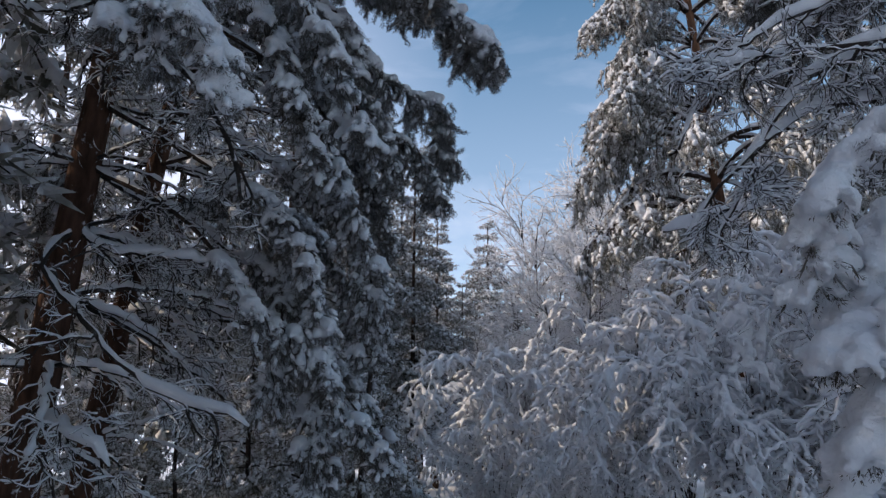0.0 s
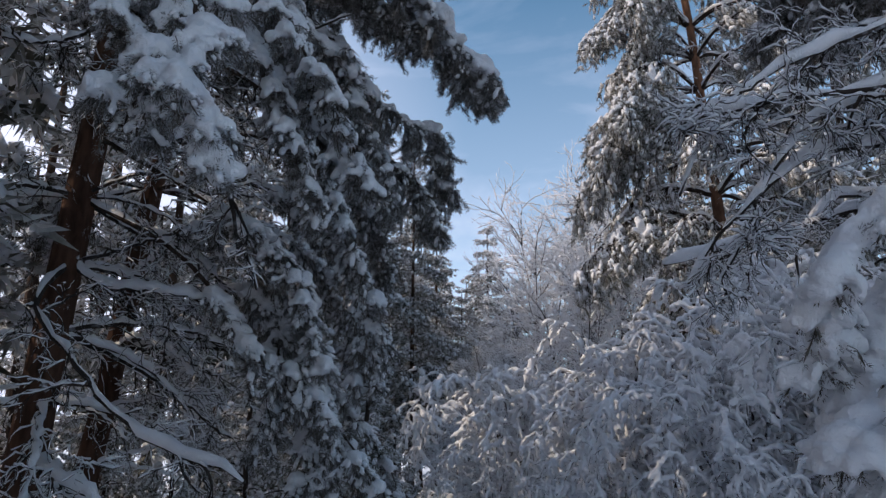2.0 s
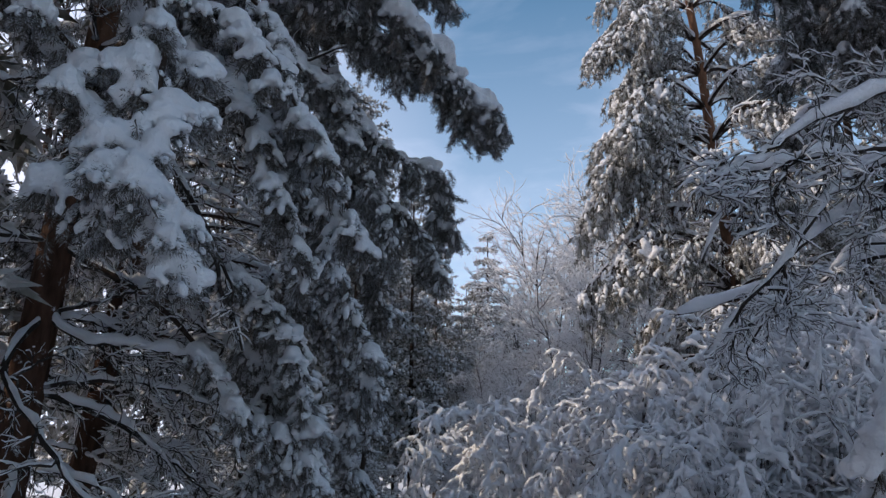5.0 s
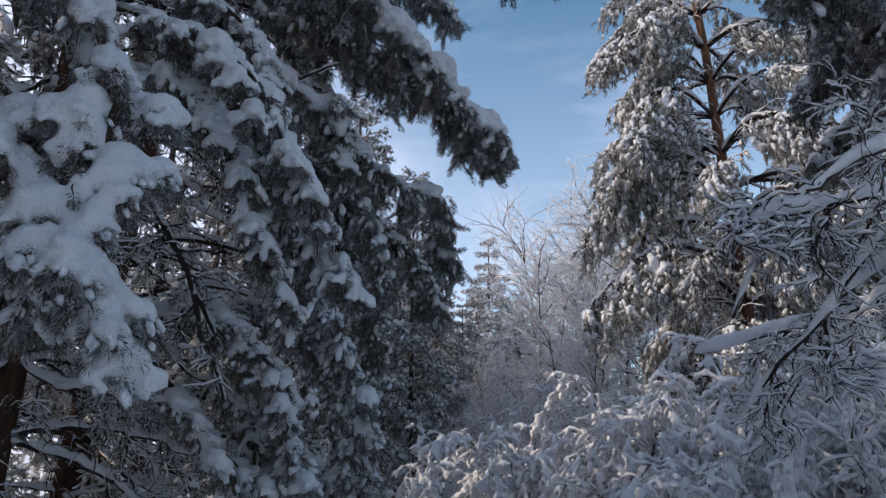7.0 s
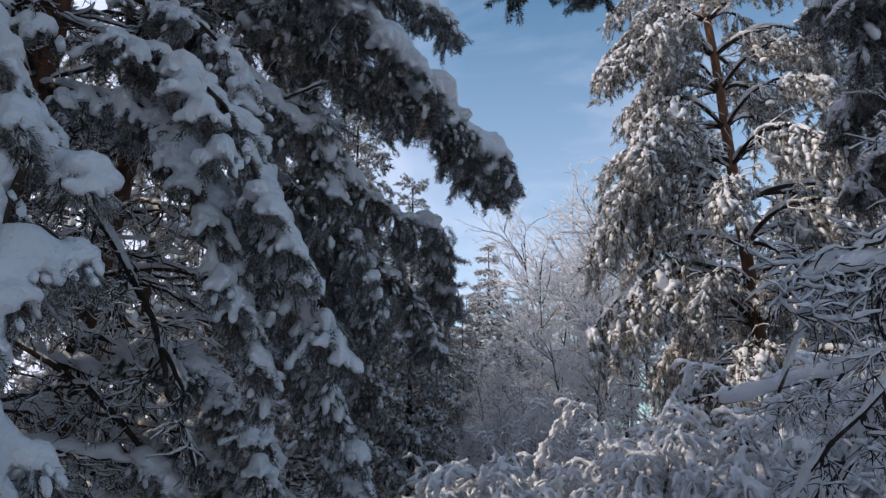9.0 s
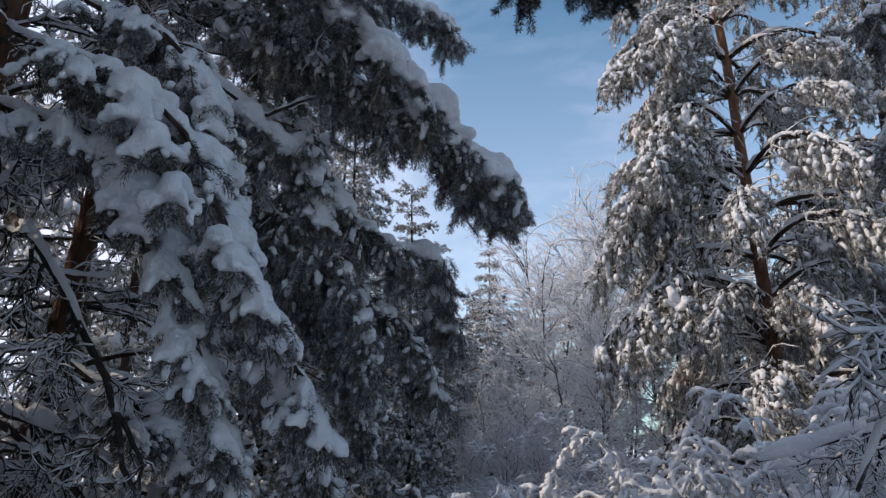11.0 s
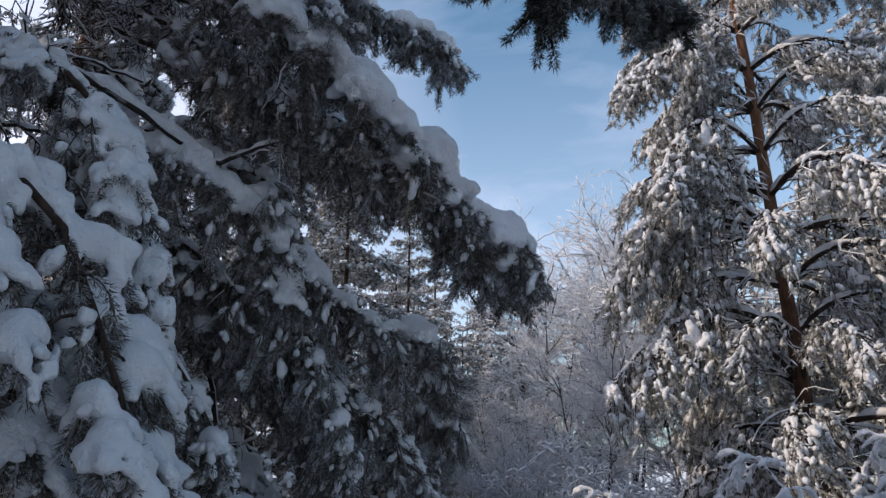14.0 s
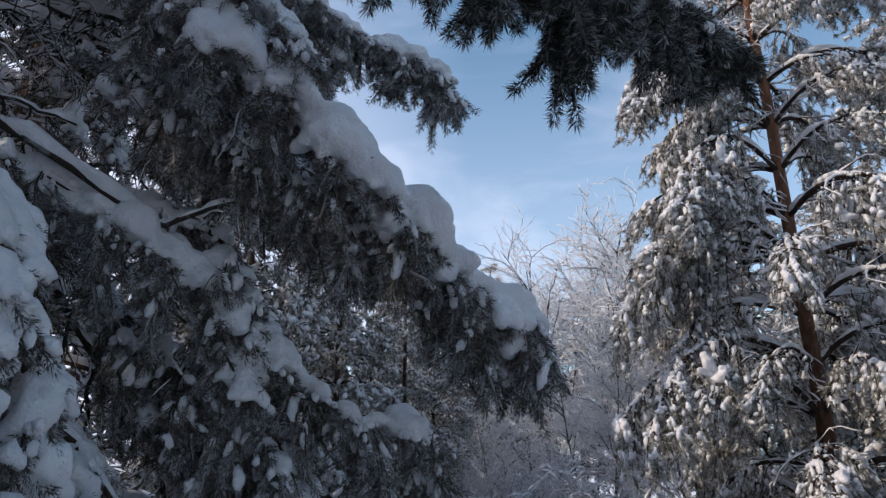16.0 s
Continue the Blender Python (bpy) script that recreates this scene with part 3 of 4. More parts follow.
def spread_plan(seed, n, h0, h1, az0, az1, s0, s1, pitch=(-15, 12)):
    rng = np.random.default_rng(seed)
    return [(h0 + (h1 - h0) * (i + rng.random()) / n, rng.uniform(az0, az1), rng.uniform(*pitch), rng.uniform(s0, s1), int(rng.integers(0, 60))) for i in range(n)]


# spread_plan(25) is a high canopy out of view, added to shade the left side
pine_a, on_a = near_pine((-3.88, 6.7, 0.2), (-2.95, 6.7, 14.0), 0.205, 0.07, 0.02, 11, "tall red-barked pine with snow-laden drooping boughs beside the path",
                         spread_plan(21, 6, 8.8, 12.5, 5, 75, 0.65, 0.95) + spread_plan(25, 9, 9.6, 12.8, -110, 10, 0.8, 1.1) + spread_plan(22, 9, 5.0, 13.0, 90, 280, 0.8, 1.1),
                         spread_plan(23, 30, 1.6, 8.8, -80, 60, 0.6, 1.2) + spread_plan(24, 10, 1.0, 6.0, 90, 270, 0.6, 1.1))
pine_b, on_b = near_pine((-4.44, 8.9, 0.2), (-2.62, 8.9, 14.5), 0.175, 0.06, -0.02, 12, "red-barked pine whose long boughs hang under thick snow",
                         spread_plan(31, 12, 6.4, 12.5, -60, 60, 0.75, 1.15) + spread_plan(32, 9, 5.0, 13.5, 80, 280, 0.8, 1.1),
                         spread_plan(33, 30, 1.6, 9.0, -80, 60, 0.7, 1.3) + spread_plan(34, 8, 1.0, 6.0, 90, 270, 0.6, 1.1))

# long boughs that reach over the path, in world places, each grown from its trunk
def reach(tree, on, h, points, seed, **kw):
    o = np.array(tree.location)
    pts = np.concatenate([[on(h)], np.asarray(points, float) - o])
    put_bough(tree, bough_meshes("long_bough", seed, pts, **kw), name="bough")


NEAR = dict(r0=0.03, leafy=0.45, sides_n=18, twig=0.48, tassel=0.14, per_twig=4, snow=0.034, voxel=0.02, knob=0.2, count=90, needle=0.038, width=0.003, hang=0.6, load=0.45, bare=6, cap=0, sag=0.4, flare=1.1, core=0.3, green=NEEDLES_FROST)
CURTAIN = {**NEAR, "sides_n": 34, "twig": 0.5, "per_twig": 5, "sag": 0.55, "hang": 0.82, "load": 0.8, "under": 0.45, "count": 150, "needle": 0.032, "flare": 0.95, "snow": 0.023, "tassel": 0.2, "leafy": 0.55, "bare": 12, "width": 0.0028,
           "pillow": 0.088, "breadth": 0.18, "tufts": 5, "fingers": 7, "close": 0.78}
DUSKY = {**CURTAIN, "pillow": 0.062, "breadth": 0.16, "close": 0.95, "load": 0.6, "under": 0.5, "fingers": 5}
CASCADE = {**NEAR, "sides_n": 20, "twig": 0.4, "load": 0.3, "under": 0.4, "pillow": 0.1, "breadth": 0.42, "fingers": 5, "tufts": 16, "fringe": 0.14, "tassel": 0.11, "count": 90, "needle": 0.026, "flare": 0.9, "close": 0.92, "voxel": 0.018}
RIMED = {**NEAR, "voxel": 0.022, "snow": 0.028, "load": 0.85, "under": 0.8, "sides_n": 24, "twig": 0.5, "per_twig": 5, "sag": 0.6, "count": 60, "needle": 0.042, "width": 0.0035, "pillow": 0.085, "breadth": 0.26, "tufts": 5, "fringe": 0.18, "close": 0.8}
# over the ride towards the sky
reach(pine_b, on_b, 8.9, [(-2.4, 7.2, 8.4), (-0.95, 6.4, 7.42), (-0.47, 6.45, 6.97), (-0.17, 6.55, 6.63), (0.13, 6.8, 6.32), (0.38, 6.9, 6.19), (0.5, 7.05, 6.04), (0.47, 7.2, 5.85)], 402, **{**CURTAIN, "breadth": 0.11, "pillow": 0.12, "close": 0.5, "twig": 0.42, "count": 200})
reach(pine_b, on_b, 7.6, [(-2.4, 7.6, 7.1), (-1.11, 7.1, 6.6), (-0.78, 7.1, 5.95), (-0.39, 7.15, 5.68), (-0.1, 7.3, 5.66), (0.0, 7.5, 5.3), (0.03, 7.7, 4.9)], 403, **{**DUSKY, "pillow": 0.08})
reach(pine_b, on_b, 7.0, [(-2.2, 7.6, 6.6), (-1.3, 7.2, 5.95), (-0.8, 7.1, 5.6), (-0.6, 7.1, 5.2), (-0.52, 7.15, 4.6)], 413, **DUSKY)
reach(pine_b, on_b, 9.8, [(-2.0, 7.6, 9.2), (-1.0, 7.3, 8.45), (-0.44, 7.4, 8.0), (-0.08, 7.5, 7.92), (0.12, 7.5, 7.78), (0.18, 7.5, 7.6)], 404, **{**CURTAIN, "sides_n": 24, "breadth": 0.1, "twig": 0.4})
reach(pine_a, on_a, 9.2, [(-1.6, 5.8, 8.6), (-0.5, 5.5, 7.8), (0.1, 5.5, 7.35), (0.5, 5.57, 7.15), (0.85, 5.62, 7.1), (1.14, 5.7, 6.96)], 405, **{**CURTAIN, "leafy": 0.66, "sides_n": 26, "under": 0.08, "pillow": 0.05, "breadth": 0.06, "twig": 0.34, "spread": 0.6, "tassel": 0.26, "subs": 1, "per_twig": 4, "count": 560, "needle": 0.036, "flare": 1.2, "width": 0.0023, "green": NEEDLES, "core": 0.5, "hang": 0.88})
reach(pine_b, on_b, 9.6, [(-2.2, 7.2, 9.0), (-1.5, 6.6, 8.2), (-0.9, 6.45, 7.75), (-0.5, 6.4, 7.3)], 414, **DUSKY)
reach(pine_b, on_b, 8.5, [(-2.2, 7.4, 8.0), (-1.3, 6.9, 7.4), (-0.85, 6.75, 7.0), (-0.5, 6.7, 6.7), (-0.25, 6.75, 6.35)], 428, **DUSKY)
reach(pine_b, on_b, 8.3, [(-2.2, 7.4, 7.8), (-1.0, 6.9, 7.1), (-0.4, 6.75, 6.75), (0.0, 6.8, 6.5), (0.25, 6.95, 6.2), (0.33, 7.05, 5.9)], 441, **CURTAIN)
reach(pine_b, on_b, 6.6, [(-2.2, 7.8, 6.2), (-1.2, 7.4, 5.6), (-0.5, 7.3, 5.25), (-0.15, 7.35, 4.9), (-0.05, 7.45, 4.5)], 442, **DUSKY)
reach(pine_b, on_b, 6.2, [(-2.6, 8.4, 6.1), (-1.6, 8.1, 5.7), (-1.0, 7.9, 5.3), (-0.75, 7.9, 4.7), (-0.7, 8.0, 4.1)], 445, **DUSKY)
reach(pine_b, on_b, 7.6, [(-2.1, 6.7, 6.95), (-1.45, 6.87, 6.55), (-1.18, 7.0, 6.35), (-1.0, 7.05, 6.1), (-0.95, 7.1, 5.8)], 448, **{**DUSKY, "r0": 0.02, "leafy": 0.68, "bare": 2, "pillow": 0.1})
# the cascade of rounded lumps
reach(pine_a, on_a, 6.9, [(-2.2, 5.3, 6.3), (-1.5, 5.05, 5.9), (-1.2, 5.03, 5.58), (-1.02, 5.0, 5.15), (-0.82, 5.08, 4.8), (-0.66, 5.14, 4.5), (-0.55, 5.22, 4.2)], 401, **CASCADE)
reach(pine_a, on_a, 6.4, [(-2.2, 5.4, 5.9), (-1.6, 5.15, 5.6), (-1.38, 5.1, 5.3), (-1.22, 5.1, 4.85), (-1.05, 5.12, 4.4), (-0.95, 5.15, 4.0)], 415, **{**CASCADE, "pillow": 0.08, "breadth": 0.26})
reach(pine_a, on_a, 7.4, [(-2.3, 6.0, 7.0), (-1.7, 5.65, 6.6), (-1.4, 5.6, 6.25), (-1.25, 5.6, 5.85), (-1.2, 5.62, 5.5), (-1.15, 5.65, 5.1)], 447, **{**CASCADE, "pillow": 0.075, "breadth": 0.24})
# hanging ends lower down
reach(pine_a, on_a, 6.2, [(-2.2, 6.5, 6.0), (-1.5, 6.6, 5.5), (-1.23, 6.7, 5.05), (-0.97, 6.8, 4.35), (-0.75, 7.0, 3.8), (-0.7, 7.1, 3.25)], 406, **RIMED)
reach(pine_b, on_b, 5.4, [(-2.6, 8.2, 5.4), (-1.5, 8.1, 4.95), (-1.1, 8.3, 4.3), (-0.85, 8.4, 3.7), (-0.85, 8.6, 2.9)], 407, **RIMED)
reach(pine_b, on_b, 4.3, [(-2.8, 7.6, 4.5), (-1.9, 6.9, 4.4), (-1.6, 6.95, 3.9), (-1.6, 7.1, 3.1), (-1.7, 7.3, 2.3)], 408, **RIMED)
reach(pine_b, on_b, 3.6, [(-2.6, 7.5, 3.9), (-1.6, 7.0, 3.65), (-1.3, 7.2, 3.0), (-1.2, 7.3, 2.3), (-1.3, 7.5, 1.5)], 416, **RIMED)
reach(pine_b, on_b, 3.2, [(-2.5, 8.6, 3.4), (-1.4, 9.0, 3.1), (-1.0, 9.1, 2.6), (-0.68, 9.3, 2.0), (-0.6, 9.4, 1.3)], 417, **RIMED)
reach(pine_b, on_b, 4.8, [(-2.6, 8.6, 5.0), (-1.6, 8.9, 4.6), (-1.2, 9.1, 3.9), (-1.1, 9.2, 3.2)], 418, **RIMED)
reach(pine_a, on_a, 4.9, [(-2.3, 6.5, 4.6), (-1.79, 6.5, 4.3), (-1.42, 6.6, 4.0), (-1.2, 6.6, 3.4), (-1.15, 6.7, 2.7)], 419, **RIMED)
reach(pine_a, on_a, 4.2, [(-2.4, 6.5, 4.0), (-1.58, 6.6, 3.1), (-1.1, 6.7, 2.75), (-0.9, 6.72, 2.4), (-0.7, 6.74, 2.2), (-0.53, 6.8, 1.8)], 420, **RIMED)


def own_limb(tree, on, h, points, seed, r, snow=0.03, twigs=8, tw=0.55):
    pts = np.asarray(points, float) - np.array(tree.location)
    if h:
        pts = np.concatenate([[on(h)], pts])
    put_limb(tree, bare_limb_meshes("limb", seed, pts, r, 3, twigs, tw, snow, TWIG, 0.16, fine=0.2), name="dead_limb")


own_limb(pine_a, on_a, 3.8, [(-3.23, 5.72, 3.36), (-2.69, 5.4, 2.88), (-2.27, 5.2, 2.52), (-1.93, 5.1, 2.32), (-1.6, 4.95, 2.22), (-1.25, 4.78, 2.12)], 431, 0.035, 0.042)
own_limb(pine_b, on_b, 7.8, [(-2.6, 6.8, 7.35), (-2.12, 6.6, 7.08), (-1.74, 6.65, 6.83), (-1.43, 6.85, 6.6), (-1.2, 7.0, 6.4)], 432, 0.05, 0.06, 6)
own_limb(pine_b, on_b, 7.0, [(-2.4, 7.6, 6.6), (-2.04, 7.5, 6.18), (-1.82, 7.6, 5.84), (-1.64, 7.65, 5.57), (-1.48, 7.7, 5.1), (-1.39, 7.7, 4.7)], 433, 0.042, 0.05, 9)
own_limb(pine_a, on_a, 5.8, [(-2.4, 5.9, 5.3), (-2.0, 5.78, 4.77), (-1.75, 5.85, 4.2), (-1.6, 6.0, 3.6)], 434, 0.042, 0.05, 10)
own_limb(pine_b, on_b, 8.6, [(-2.4, 7.4, 8.3), (-1.6, 7.0, 7.8), (-1.0, 6.9, 7.3), (-0.7, 6.9, 6.9)], 461, 0.036, 0.05, 14, 0.6)
own_limb(pine_b, on_b, 9.2, [(-2.2, 7.2, 8.9), (-1.3, 6.8, 8.3), (-0.8, 6.7, 7.8)], 462, 0.034, 0.045, 12, 0.6)
own_limb(pine_a, on_a, 4.3, [(-3.2, 6.9, 4.45), (-2.77, 7.0, 4.27), (-2.42, 7.0, 4.12), (-2.17, 7.0, 3.85)], 435, 0.03, 0.06, 8)
own_limb(pine_a, on_a, 3.7, [(-3.11, 6.6, 3.75), (-2.53, 6.5, 3.67), (-2.11, 6.5, 3.6)], 437, 0.026, 0.045, 8)
own_limb(pine_a, on_a, 2.2, [(-3.1, 5.9, 2.13), (-2.77, 5.7, 2.02), (-2.48, 5.6, 1.82)], 438, 0.03, 0.06, 8)
own_limb(pine_a, on_a, 6.3, [(-3.82, 6.3, 6.12), (-4.07, 6.0, 5.98)], 444, 0.028, 0.045, 8)
own_limb(pine_b, on_b, 4.0, [(-3.47, 8.6, 4.03), (-2.94, 8.5, 3.79), (-2.48, 8.4, 3.5)], 436, 0.03, 0.055, 8)
own_limb(pine_b, on_b, 3.4, [(-3.28, 8.6, 3.44), (-2.82, 8.5, 3.18), (-2.52, 8.5, 2.79)], 439, 0.028, 0.055, 8)
own_limb(pine_b, on_b, 2.8, [(-3.3, 8.6, 2.96), (-2.75, 8.4, 2.72), (-2.4, 8.4, 2.4)], 440, 0.028, 0.055, 8)

# spread_plan(42) boughs hang unseen overhead, added to shade the snow lumps below
pine_e, on_e = near_pine((-3.4, 2.3, 0.2), (-3.0, 2.2, 11.0), 0.14, 0.05, 0.05, 13, "pine with heavy rounded lumps of snow on its boughs",
                         spread_plan(41, 7, 5.5, 10.5, 90, 270, 0.8, 1.0) + spread_plan(42, 18, 6.9, 10.8, -90, 60, 0.9, 1.25, (0, 16)))
LUMPY = {**CASCADE, "pillow": 0.08, "breadth": 0.29, "fingers": 5, "tufts": 15, "fringe": 0.12, "sides_n": 14, "twig": 0.3, "voxel": 0.014, "count": 80, "needle": 0.022, "width": 0.002, "snow": 0.022, "close": 0.9}
reach(pine_e, on_e, 5.6, [(-2.3, 2.8, 5.5), (-1.55, 3.2, 5.15), (-1.3, 3.3, 4.8), (-1.2, 3.1, 4.4), (-1.13, 2.97, 4.05), (-1.06, 2.9, 3.8), (-1.02, 2.97, 3.5)], 411, **LUMPY)
reach(pine_e, on_e, 5.0, [(-2.4, 2.9, 5.0), (-1.8, 3.1, 4.75), (-1.5, 3.15, 4.4), (-1.38, 3.0, 4.0), (-1.34, 2.95, 3.65)], 412, **{**LUMPY, "breadth": 0.2})

# ---- the sunlit pine ----
def crown_pine(base, top, r0, r1, bend, seed, stock, n, h0, span, label, group="", clear=0.0, name="pine_tree", extra=(), bark=None):
    """A pine with boughs all round. span(s): bough length at the share s of the crown's height."""
    ob = thing(name, base, label, "tree", group)
    b = np.asarray(base, float)
    me, line, rad = trunk_mesh("trunk", (0, 0, -0.2), np.asarray(top) - b, r0, r1, bend, seed, bark or BARK_PINE)
    part("trunk", me, ob)
    rng = np.random.default_rng(seed)
    for i in range(n):
        s = (i + rng.random()) / n
        h = h0 - b[2] + (line[-1, 2] - (h0 - b[2])) * s
        j = int(np.clip(np.searchsorted(line[:, 2], h), 0, len(line) - 1))
        az = i * 137.5 + rng.uniform(-25, 25)
        put_bough(ob, stock[int(rng.integers(len(stock)))], aim(az, rng.uniform(-8, 18) + 30 * s**3, rng.uniform(-20, 20), span(s) / 2.1 * rng.uniform(0.7, 1.2), line[j]))
    for h, az, pitch, sc, k in extra:
        j = int(np.clip(np.searchsorted(line[:, 2], h - b[2]), 0, len(line) - 1))
        put_bough(ob, stock[k % len(stock)], aim(az, pitch, 0, sc, line[j]))
    return ob


crown_pine((6.35, 15.0, 0.3), (5.35, 15.0, 17.5), 0.19, 0.05, 0.1, 51, CROWN, 80, 3.0, lambda s: 3.1 - 1.7 * s**1.5, "tall pine with an orange trunk and sunlit snowy boughs",
           extra=((11.7, 176, 4, 1.25, 1), (10.9, 188, 0, 1.15, 2), (12.6, 170, 8, 0.95, 0), (8.3, 180, 2, 1.4, 0), (7.6, 192, -2, 1.5, 4), (6.3, 172, 0, 1.55, 3), (9.2, 200, 4, 1.2, 1), (10.3, 182, -6, 1.05, 3), (9.8, 164, 2, 1.0, 0), (10.6, 205, 0, 1.0, 4), (9.0, 172, -8, 1.15, 2), (11.3, 215, 0, 0.95, 3), (7.0, 176, -10, 1.3, 1)))


# ---- farther trees, each of trunk, needles and snow ----
def far_tree_meshes(seed, height, n, span, r0, stock):
    """Trunk, needles and snow of a whole far conifer, from the stock of boughs."""
    rng = np.random.default_rng(seed)
    trunk, line, rad = trunk_mesh("far_trunk", (0, 0, -0.2), (rng.uniform(-0.3, 0.3), 0, height), r0, 0.03, 0.08, seed, BARK_BOUGH, 8)
    accs = [Acc(), Acc(), Acc()]
    arrays = []
    for meshes in stock:
        row = []
        for me in meshes:
            co = np.zeros(len(me.vertices) * 3, np.float32)
            me.vertices.foreach_get("co", co)
            me.calc_loop_triangles()
            tri = np.zeros(len(me.loop_triangles) * 3, np.int32)
            me.loop_triangles.foreach_get("vertices", tri)
            row.append((co.reshape(-1, 3), tri.reshape(-1, 3)))
        arrays.append(row)
    for i in range(n):
        s = (i + rng.random()) / n
        h = height * (0.14 + 0.86 * s)
        j = int(np.clip(np.searchsorted(line[:, 2], h), 0, len(line) - 1))
        m = np.array(aim(i * 137.5 + rng.uniform(-30, 30), rng.uniform(-10, 12) + 35 * s**4, rng.uniform(-20, 20), span(s) / 1.9 * rng.uniform(0.7, 1.15), line[j]))
        for acc, (co, tri) in zip(accs, arrays[int(rng.integers(len(arrays)))]):
            acc.add(co @ m[:3, :3].T + m[:3, 3], tri)
    return trunk, accs[0].mesh("far_limbs", BARK_DARK), accs[1].mesh("far_needles", NEEDLES_RIMED, False), accs[2].mesh("far_snow", SNOW)


FAR_PINES = [far_tree_meshes(61, 14.0, 115, lambda s: 2.1 - 1.3 * s**1.3, 0.15, FAR), far_tree_meshes(62, 16.0, 115, lambda s: 2.0 - 1.3 * s**1.4, 0.16, FAR)]
DEEP_PINES = [far_tree_meshes(65, 15.0, 38, lambda s: 2.6 - 1.6 * s**1.4, 0.16, THIN), far_tree_meshes(66, 14.0, 34, lambda s: 2.4 - 1.5 * s**1.4, 0.15, THIN)]
SPRUCE = far_tree_meshes(63, 15.0, 190, lambda s: 2.4 * (1 - s) ** 0.9 + 0.45, 0.16, FAR)


def far_tree(meshes, at, turn, scale, label, group, name="pine_tree"):
    ob = thing(name, at, label, "tree", group)
    ob.rotation_euler[2] = radians(turn)
    ob.scale = (scale,) * 3
    for nm, me in zip(("trunk", "branchwood", "needles", "snow_load"), meshes):
        c = part(nm, me, ob)
        if nm != "trunk":
            c["kind"] = "stuff"
    return ob


YOUNG = far_tree_meshes(67, 2.9, 34, lambda s: 0.95 * (1 - s) + 0.2, 0.04, FAR)
FAR_LABEL = "pine dusted with snow deeper in the wood; some stand unseen for shade"
rng = np.random.default_rng(7)
# the pine at (-5.3, 3.7) is out of view, added to darken the left bank
near_places = [(13.6, 26.5, 1.0), (15.5, 31, 1.0), (-5.3, 3.7, 1.0), (10.4, 17.5, 1.15), (-2.4, 37, 0.85), (-0.3, 34, 0.8), (-2.7, 22.5, 0.95), (-1.0, 24.5, 0.74), (-4.2, 19, 0.95), (-3.6, 27, 0.95), (-1.9, 32, 0.9), (-1.2, 40, 0.9), (9.0, 24, 0.95)]
# pines abreast of and behind the camera are unseen, added to cast shade
deep_and_shade_places = [(-5.7, 5.9, 1.05), (-4.7, 0.9, 1.0), (6.2, 1.0, 1.0), (-2.6, -3.4, 0.95), (-7.8, 9.6, 0.95), (-6.2, 7.6, 0.95), (-8.0, 2.4, 1.0), (-14, 9, 1.05), (-16.5, 14, 1.1), (-15, 21, 1.1), (-17, 29, 1.1), (-14, 45, 1.1), (-17.5, 3, 1.1), (-17, 39, 1.1), (-8.2, 14.2, 1.0), (-13, -4, 1.1), (-7.4, 24, 1.0), (-4.9, -0.2, 1.0), (-3.9, -1.9, 0.95), (-6.4, 1.6, 1.05), (-8.4, 0.2, 1.05), (-3.4, -3.6, 1.0), (-3.2, -9.5, 1.0), (-0.6, 45, 0.95), (0.4, 52, 0.9), (-3.0, 52, 1.0), (7.0, 52, 1.0), (-5.0, 30, 1.0), (-6.4, 21, 1.0), (-5.6, 14.5, 0.95), (12.5, 26, 1.0), (-7.5, 17, 1.0), (-9.5, 20, 1.05), (-6.6, 37, 1.0), (-9.0, 7, 1.05), (-6.6, 4.0, 0.95), (-8.5, 27, 1.05), (-4.0, 45, 1.0), (-12, 25, 1.05), (-12, 36, 1.05),
               (-8.5, 43, 1.05), (-6.5, -2, 1.0), (-11, 3, 1.05), (-13, 16, 1.1), (-5.0, -5, 1.0), (-9, -7, 1.1), (14, 21, 1.0), (11, 36, 1.0), (8.0, 46, 0.95),
               (13.5, 13.5, 0.95), (16, 30, 1.0), (19, 24, 1.0), (18, 38, 1.05), (22, 32, 1.05), (15, 42, 1.0), (20, 46, 1.05), (16.5, 18, 1.0), (24, 40, 1.05), (10.5, 29, 0.9), (9.5, 8.5, 0.9), (9.0, 2.0, 1.0), (11, -6, 1.0), (13.0, 6.0, 1.0),
               (2, 56, 1.0), (-2, 58, 1.0), (6, 58, 1.0), (10, 56, 1.0), (-7, 55, 1.0), (14, 58, 1.0), (-12, 54, 1.0), (0.3, 63, 1.0), (4, 64, 1.0)]
for stock, spots, text in ((FAR_PINES, near_places, "snow-dusted pine a little way into the wood; one stands unseen for shade"), (DEEP_PINES, deep_and_shade_places, FAR_LABEL)):
    for i, (x, y, s) in enumerate(spots):
        far_tree(stock[i % 2], (x, y, 0.2), rng.uniform(0, 360), s * rng.uniform(0.95, 1.05), text, "pines of the wood")
for x, y, s in ((2.9, 43, 0.98), (1.2, 41, 0.7), (5.2, 49, 0.85), (0.9, 33, 0.42), (2.0, 36, 0.5)):
    far_tree(SPRUCE, (x, y, 0.2), rng.uniform(0, 360), s, "slender spruce with snow on its tiers", "spruces at the end of the ride", "spruce_tree")

